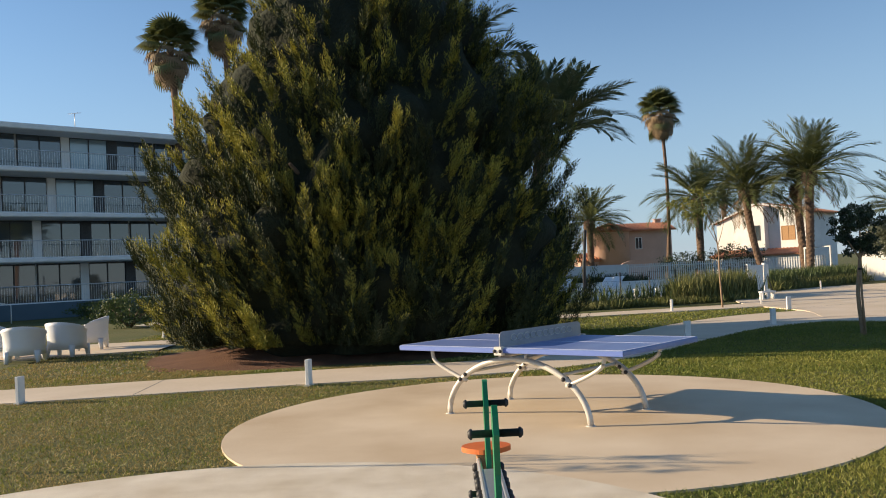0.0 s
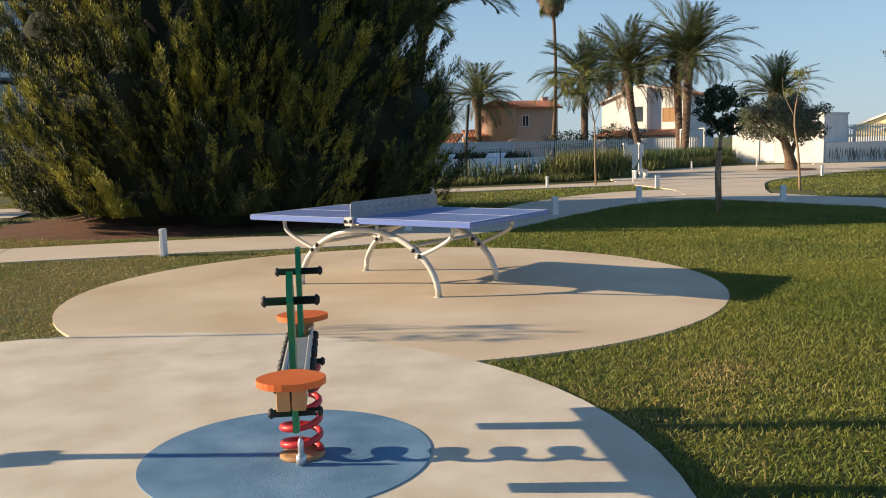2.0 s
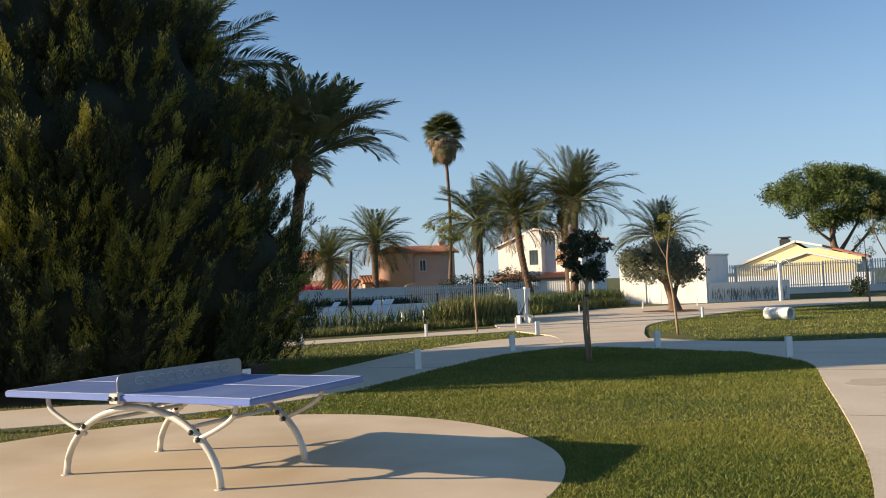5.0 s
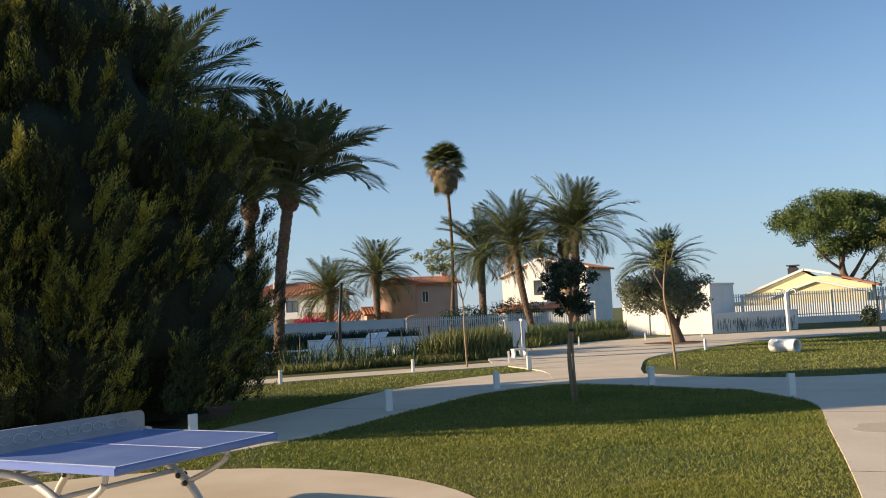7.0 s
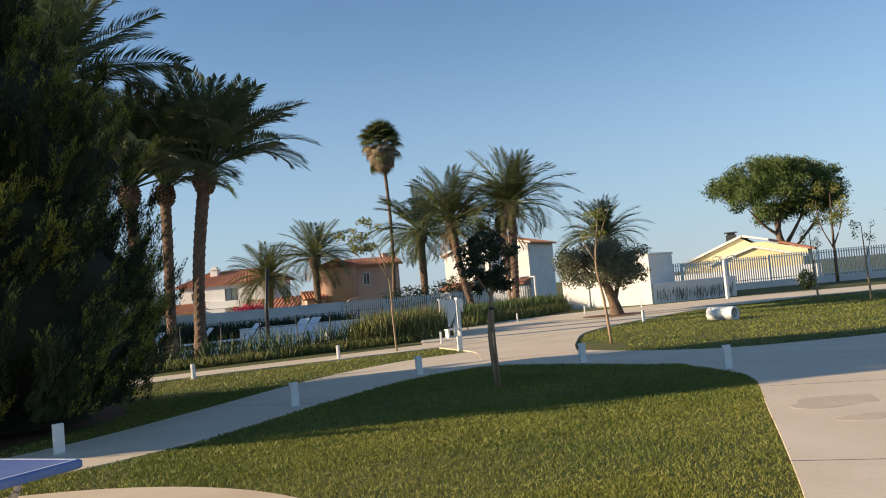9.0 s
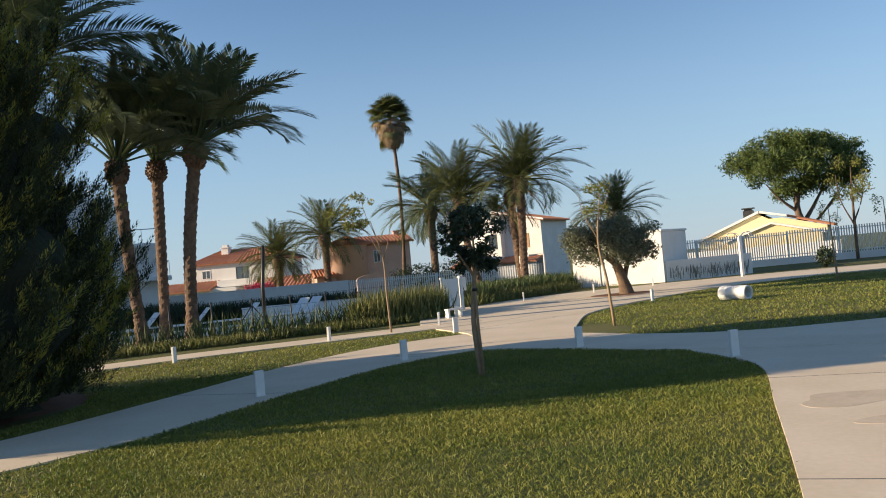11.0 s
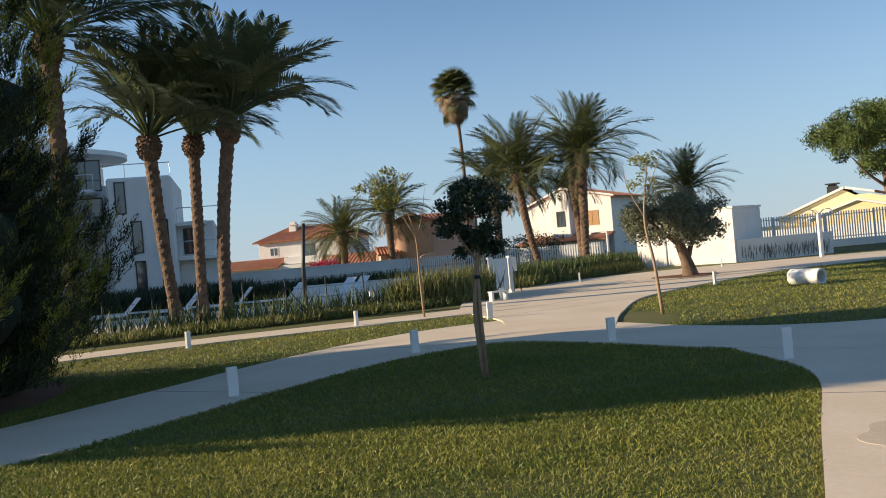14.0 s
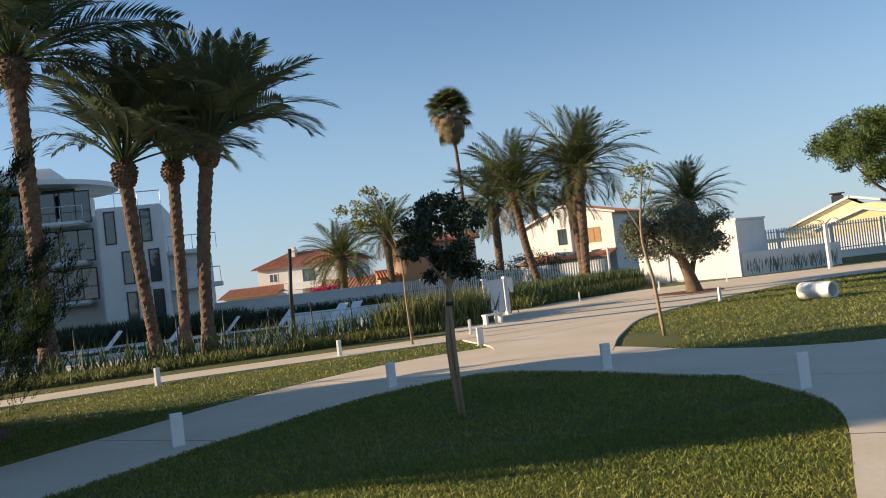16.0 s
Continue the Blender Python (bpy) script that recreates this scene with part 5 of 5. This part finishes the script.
# yellow house with stepped gables
yh = thing("yellow_house", "yellow house with stepped low white-edged gables", "house", pose(44.7, 70.5, 0, 0, 0, -42) @ Matrix.Diagonal((1.02, 1, 0.97, 1)))
part("wall", Shape().prism([(0, 0), (9.9, 0), (9.9, 2.5), (6.7, 3.45), (5.6, 3.45), (4.8, 3.95), (0, 1.95)], -6, 0, 0, up), M_YELLOW, yh)
part("verge", Shape().prism([(-0.3, 1.88), (4.9, 4.02), (4.9, 4.22), (-0.3, 2.08)], -6, 0.3, 0, up).prism([(4.9, 4.02), (7.0, 3.5), (7.0, 3.68), (4.9, 4.22)], -6, 0.25, 0, up), M_WHITE, yh, "pale roof edge")
part("wing", Shape().prism([(2.6, 0), (9.6, 0), (9.6, 1.9), (6.0, 2.95), (2.6, 1.75)], 0.05, 2.2, 0, up), M_YELLOW, yh)
part("verge", Shape().prism([(2.3, 1.68), (6.0, 2.95), (9.9, 1.85), (9.9, 2.02), (6.0, 3.12), (2.3, 1.85)], 0.0, 2.45, 0, up), M_WHITE, yh, "pale roof edge")
part("roof", tiled_roof(Shape(), (7.0, 6, 3.6), (7.0, 0.2, 3.6), (10.4, 0.2, 2.5), (10.4, 6, 2.5), 12), M_TILE, yh)
part("chimney", Shape().box(3.4, 2.0, 3.2, 4.2, 2.8, 4.4, 0, 0.02).box(3.3, 1.9, 4.55, 4.3, 2.9, 4.65).box(3.5, 2.1, 4.4, 4.1, 2.7, 4.55), M_DARK, yh)
part("garden_wall", Shape().box(-1, -6.2, 0, 11, -6.0, 1.2), M_RENDER, yh)


# ---- apartment blocks ----
def railing(parent, a, b, z, h=1.0, glass=False):
    a, b = Vector(a), Vector(b)
    r = Shape().tube([a + Vector((0, 0, z + h)), b + Vector((0, 0, z + h))], 0.03, 6)
    n = max(2, int((b - a).length / 0.14))
    if glass:
        n = max(2, int((b - a).length / 1.2))
    for i in range(n + 1):
        p = a.lerp(b, i / n)
        r.tube([p + Vector((0, 0, z)), p + Vector((0, 0, z + h))], 0.010 if not glass else 0.02, 4, caps=False)
    return part("railing", r, M_ALU, parent, "thin pale metal railing")


fm, _ = along((-33, 40.8), (-12, 60.7))
fm = fm @ Matrix.Diagonal((1, 1, 0.94, 1))
ap = thing("apartment_block", "modern four-storey apartment block with glazed balconies", "building", fm)
LEN = 29.0
levels = [1.0, 3.72, 6.44, 9.16]
part("wall", Shape().box(0, 1.4, 0, LEN, 14, 11.6, 0, 0.02), M_RENDER, ap)
part("base_wall", Shape().box(-1, -1.3, 0, LEN + 1, -1.0, 0.95, 0, 0.02), M_SLATE, ap, "blue-grey rendered base wall")
part("roof", Shape().box(-0.3, -0.7, 11.5, LEN + 0.3, 14.2, 11.85, 0, 0.05), M_WHITE, ap)
for fl, z in enumerate(levels):
    part("balcony_slab", Shape().box(-0.2, -1.2, z - 0.32, LEN + 0.2, 1.4, z, 0, 0.06), M_WHITE, ap, "white balcony slab with rounded edge")
    railing(ap, (-0.2, -1.1, 0), (LEN + 0.2, -1.1, 0), z, 1.0)
    x = -0.9 * ((fl * 3) % 4)
    k = 0
    while x < LEN - 0.5:
        w, kind = ((1.15, 1), (1.15, 1), (0.6, 2), (1.2, 0), (1.2, 0), (0.12, 2), (1.25, 0), (1.25, 0), (0.5, 3))[k % 9]
        x0, x1 = max(0, x), min(LEN, x + w)
        if x1 - x0 > 0.2:
            if kind < 2:
                fr = Shape().box(x0, 1.28, z, x0 + 0.06, 1.38, z + 2.38).box(x0 + 0.06, 1.28, z + 2.3, x1, 1.38, z + 2.38).box(x0 + 0.06, 1.28, z, x1, 1.38, z + 0.08)
                wn1 = part("window", fr, M_DARK, ap)
                part("pane", Shape().box(x0 + 0.05, 1.33, z + 0.05, x1, 1.345, z + 2.33), M_GLASSB if kind == 1 and fl > 1 else M_PANE, wn1)
            else:
                part("panel", Shape().box(x0, 1.24, z, x1, 1.39, z + 2.38, 0, 0.01), M_DARK if kind == 2 else M_RENDER, ap)
        x += w
        k += 1
rail = Shape()
part("stair_rail", rail.tube([(10.4, -5.0, 0), (10.4, -5.0, 1.0), (8.0, -3.0, 1.7)], 0.03, 6), M_WHITE, ap)
ant = thing("roof_aerial", "thin television aerial on the roof", "aerial", fm @ pose(16.0, 0.4, 11.85))
part("mast", Shape().tube([(0, 0, 0), (0, 0, 1.1)], 0.025, 6), M_ALU, ant)
part("elements", Shape().tube([(-0.4, 0, 1.0), (0.4, 0, 1.15)], 0.015, 5).tube([(-0.2, -0.25, 1.03), (-0.2, 0.25, 1.03)], 0.012, 5).tube([(0.1, -0.25, 1.1), (0.1, 0.25, 1.1)], 0.012, 5), M_ALU, ant)
shrub("shrub", "trimmed dark hedge at the foot of apartments", (-17.5, 45.0, 0), 2.2, 1.0, 0.5, 2400, 0.14, M_SHRUB, seed=12)

# white block behind the palms
wb = thing("apartment_block", "white rendered apartment block with tall dark windows", "building", pose(-5.0, 60, 0, 0, 0, 3))
part("wall", Shape().box(0, 0, 0, 3.75, 9, 7.75, 0, 0.12), M_RENDER, wb)
part("side_wing", Shape().box(3.75, 1.2, 0, 6.0, 9, 4.9, 0, 0.05), M_RENDER, wb)
part("rear_wing", Shape().box(-11, 3.4, 0, 0, 12, 7.7, 0, 0.03), M_RENDER, wb)
for z in (2.55, 4.95, 7.35):
    part("balcony_slab", Shape().box(-11, 1.6, z - 0.3, -0.9, 3.4, z, 0, 0.12), M_WHITE, wb, "white balcony slab with rounded edge")
    railing(wb, (-11, 1.7, 0), (-0.95, 1.7, 0), z, 0.9, True)
    for i in range(5):
        x = -10.5 + 2.0 * i
        window(wb, x, z + 0.02, x + 1.8, z + 2.0, 3.36, frame_mat=M_DARK)
part("penthouse", Shape().box(-11, 4.2, 7.7, -1.6, 11, 9.7, 0, 0.03), M_RENDER, wb)
window(wb, -3.6, 7.8, -1.7, 9.6, 4.16, frame_mat=M_DARK)
window(wb, -6.2, 7.8, -4.0, 9.6, 4.16, frame_mat=M_DARK)
oval = [(-6 + 6.6 * math.cos(a), 6.5 + 5.2 * math.sin(a)) for a in np.linspace(0, 2 * math.pi, 40)[:-1]]
part("roof", Shape().prism(oval, 9.7, 10.0, 0), M_WHITE, wb, "curved white overhanging roof")
part("roof_parapet", Shape().box(-10, 3.4, 10.0, -2.7, 9, 10.9, 0, 0.15), M_WHITE, wb)
railing(wb, (-0.2, 0.2, 0), (3.7, 0.2, 0), 7.75, 0.8, True)
railing(wb, (3.8, 1.3, 0), (6.6, 1.3, 0), 4.9, 0.9, True)
part("balcony_slab", Shape().box(3.76, 0.6, 4.62, 5.6, 1.2, 4.9, 0, 0.05), M_WHITE, wb, "white balcony slab with rounded edge")
part("balcony_slab", Shape().box(3.76, 0.4, 2.5, 6.8, 1.2, 2.78, 0, 0.05), M_WHITE, wb, "white balcony slab with rounded edge")
railing(wb, (3.8, 0.5, 0), (6.7, 0.5, 0), 2.78, 0.9, True)
for x0, z0 in ((0.45, 5.55), (2.45, 5.55), (1.25, 3.15), (2.75, 3.15), (1.3, 0.75), (2.8, 0.75)):
    window(wb, x0, z0, x0 + 0.62, z0 + 1.95, -0.005, frame_mat=M_DARK)
window(wb, 4.1, 2.9, 4.7, 4.5, 1.195, frame_mat=M_DARK)
tuft_field("hedge_plants", "dark hedge at the foot of the white block", band([(-12, 55.5), (-4, 56.2), (3, 56.5)], 1.2), 6000, 0.5, 1.3, 0.05, M_LEAFD, "hedge", 37, 0.3)


# ---- white tub chairs ----
def tub_chair(at):
    c = thing("tub_chair", "white moulded plastic garden tub chair", "chair", at, "white tub chairs")
    sh = Shape()
    rows = []
    n = 26
    for j, (z, s) in enumerate(((0.16, 1.0), (0.34, 0.97), (0.5, 0.98), (0.66, 1.03), (0.74, 1.06))):
        ringv = []
        for i in range(n + 1):
            a = radians(-35 + 250 * i / n)
            back = max(0.0, math.sin(a))
            zz = z if z < 0.6 else 0.52 + (z - 0.52) * (0.35 + 0.65 * back ** 0.7) if a > 0 and a < math.pi else min(z, 0.56)
            ringv.append((0.40 * s * math.cos(a), 0.38 * s * math.sin(a), zz))
        rows.append(ringv)
    vs = [p for r in rows for p in r]
    inner = [(p[0] * 0.86, p[1] * 0.86, p[2]) for r in rows for p in r]
    m, k = n + 1, len(vs)
    fs = []
    for j in range(4):
        for i in range(n):
            a, b = j * m + i, (j + 1) * m + i
            fs += [(a, a + 1, b + 1, b), (k + a, k + b, k + b + 1, k + a + 1)]
    for i in range(n):
        fs += [(4 * m + i, 4 * m + i + 1, k + 4 * m + i + 1, k + 4 * m + i), (i, k + i, k + i + 1, i + 1)]
    for j in range(4):
        for i in (0, n):
            fs.append((j * m + i, (j + 1) * m + i, k + (j + 1) * m + i, k + j * m + i))
    sh.add(vs + inner, fs, 0, True)
    part("shell", sh, M_PLAST, c)
    seat = [(0.36 * math.cos(a), 0.34 * math.sin(a)) for a in np.linspace(0, 2 * math.pi, 25)[:-1]]
    part("seat", Shape().prism(seat, 0.34, 0.40), M_PLAST, c)
    for x, y in ((-0.31, -0.2), (0.31, -0.2), (-0.27, 0.25), (0.27, 0.25)):
        part("leg", Shape().tube([(x * 1.08, y * 1.1, 0), (x, y, 0.24)], [0.04, 0.07], 8), M_PLAST, c)
    return c


C0 = tub_chair(pose(-9.27, 19.3, 0.0, 0, 0, 195))
C0.scale = (1.1, 1.1, 1.08)
copy_thing(C0, pose(-8.68, 20.1, 0.03, 0, 0, 170))
copy_thing(C0, pose(-8.9, 22.0, 0.04, 0, 0, -80))
copy_thing(C0, pose(-10.1, 20.2, 0.04, 0, 0, 110))


# ---- grass blades ----
STRIPS = [[(-16, 12.0, 1.8), (-7, 12.95, 1.75), (-2.2, 13.6, 1.85), (0.6, 13.85, 1.9), (2.3, 14.9, 2.0), (4.2, 17.4, 2.1), (6.2, 19.9, 2.6), (8.4, 21.4, 3.6), (10.2, 21.6, 4.6)],
          [(-3, -6, 2.4), (0.2, -1.6, 2.4), (2.8, 1.3, 2.6), (4.75, 3.5, 2.6), (7.05, 6.2, 2.6), (10.0, 10.6, 2.6), (11.7, 13.4, 2.6), (12.2, 16.0, 2.8)],
          [(8.4, 21.6, 3.4), (9.9, 20.2, 2.6), (10.75, 18.5, 2.1), (11.8, 16.8, 2.5), (13.6, 15.6, 3.2), (17, 15.0, 3.4), (24, 14.6, 3.4)],
          [(9.9, 20.5, 2.0), (10.9, 23.4, 2.6), (12.2, 28.0, 5.2), (15.2, 32.6, 8.0), (19.5, 35.8, 8.4), (25, 36.6, 7.2)],
          [(-14, 22.6, 1.5), (-6, 23.6, 1.5), (0.3, 25.2, 1.6), (3.4, 26.2, 1.6), (7, 26.8, 1.7), (10.5, 27.6, 2.0), (12.2, 28.6, 2.5)],
          [(-18, 21.2, 3.6), (-11, 21.2, 3.2), (-6.8, 21.4, 1.6)]]


def free(p, gap=0.012):
    ok = (np.hypot(p[:, 0] - 0.97, p[:, 1] - 9.1) > 3.22 + gap) & (np.hypot(p[:, 0] + 1.47, p[:, 1] - 4.05) > 3.27 + gap) & (np.hypot(p[:, 0] + 2.1, (p[:, 1] - 18.7) / 0.92) > 4.15)
    for s in STRIPS:
        line = np.array(spline(s, 12))
        for a, b in zip(line[:-1], line[1:]):
            d = b[:2] - a[:2]
            t = np.clip(((p - a[:2]) @ d) / (d @ d), 0, 1)
            q = a[:2] + t[:, None] * d
            ok &= np.hypot(*(p - q).T) > (a[2] + (b[2] - a[2]) * t) / 2 + gap
    return ok


def dryness(p):
    return np.array([noise.noise(Vector((x * 0.55, y * 0.55, 3))) * 0.6 + noise.noise(Vector((x * 2.1, y * 2.1, 8))) * 0.4 for x, y in p])


def lawn(label, x0, y0, x1, y1, n, h0, h1, w, seed, dry_bias):
    r = np.random.default_rng(seed)
    p = np.stack([r.uniform(x0, x1, n), r.uniform(y0, y1, n)], 1)
    p = p[free(p)]
    n = len(p)
    dry = dryness(p) + dry_bias(p) + r.normal(0, 0.18, n)
    d = unit(np.concatenate([r.normal(0, 0.55, (n, 2)), np.ones((n, 1))], 1))
    h = r.uniform(h0, h1, (n, 1)) * (1 - 0.35 * np.clip(dry, 0, 1))[:, None]
    s = unit(np.cross(d, r.normal(size=(n, 3))))
    base = np.concatenate([p, np.full((n, 1), -0.004)], 1)
    mid = base + d * h * 0.55
    q = np.stack([base, mid + s * w, base + d * h + np.concatenate([r.normal(0, 0.3, (n, 2)) * h, np.zeros((n, 1))], 1), mid - s * w], 1)
    me = blades(q, "grass", [M_GRASS, M_DRY], (dry > 0.22).astype(int))
    tagged(part("grass", me, None), label, "grass", kind="stuff")


left_dry = lambda p: np.clip((1.2 - p[:, 0]) * 0.16, -0.35, 0.35) - 0.05
lawn("short green lawn blades with yellow patches", 0.8, 2.2, 6.5, 9.5, 175000, 0.022, 0.052, 0.0032, 41, left_dry)
lawn("short green lawn blades with yellow patches", 2.5, 6.5, 12.2, 14.2, 160000, 0.022, 0.052, 0.0038, 42, left_dry)
lawn("short green lawn blades with yellow patches", 1.0, 11.5, 11.2, 20.5, 80000, 0.03, 0.06, 0.006, 43, left_dry)
lawn("dry yellowing lawn blades beside the pads", -9, 6.5, 2.0, 15.5, 125000, 0.02, 0.046, 0.0042, 44, left_dry)
lawn("short lawn blades between the paths", -9, 14.5, 12, 27, 60000, 0.035, 0.07, 0.009, 45, left_dry)
lawn("short lawn blades on the far lawn", 10.5, 15.5, 28, 34, 60000, 0.035, 0.07, 0.010, 46, left_dry)
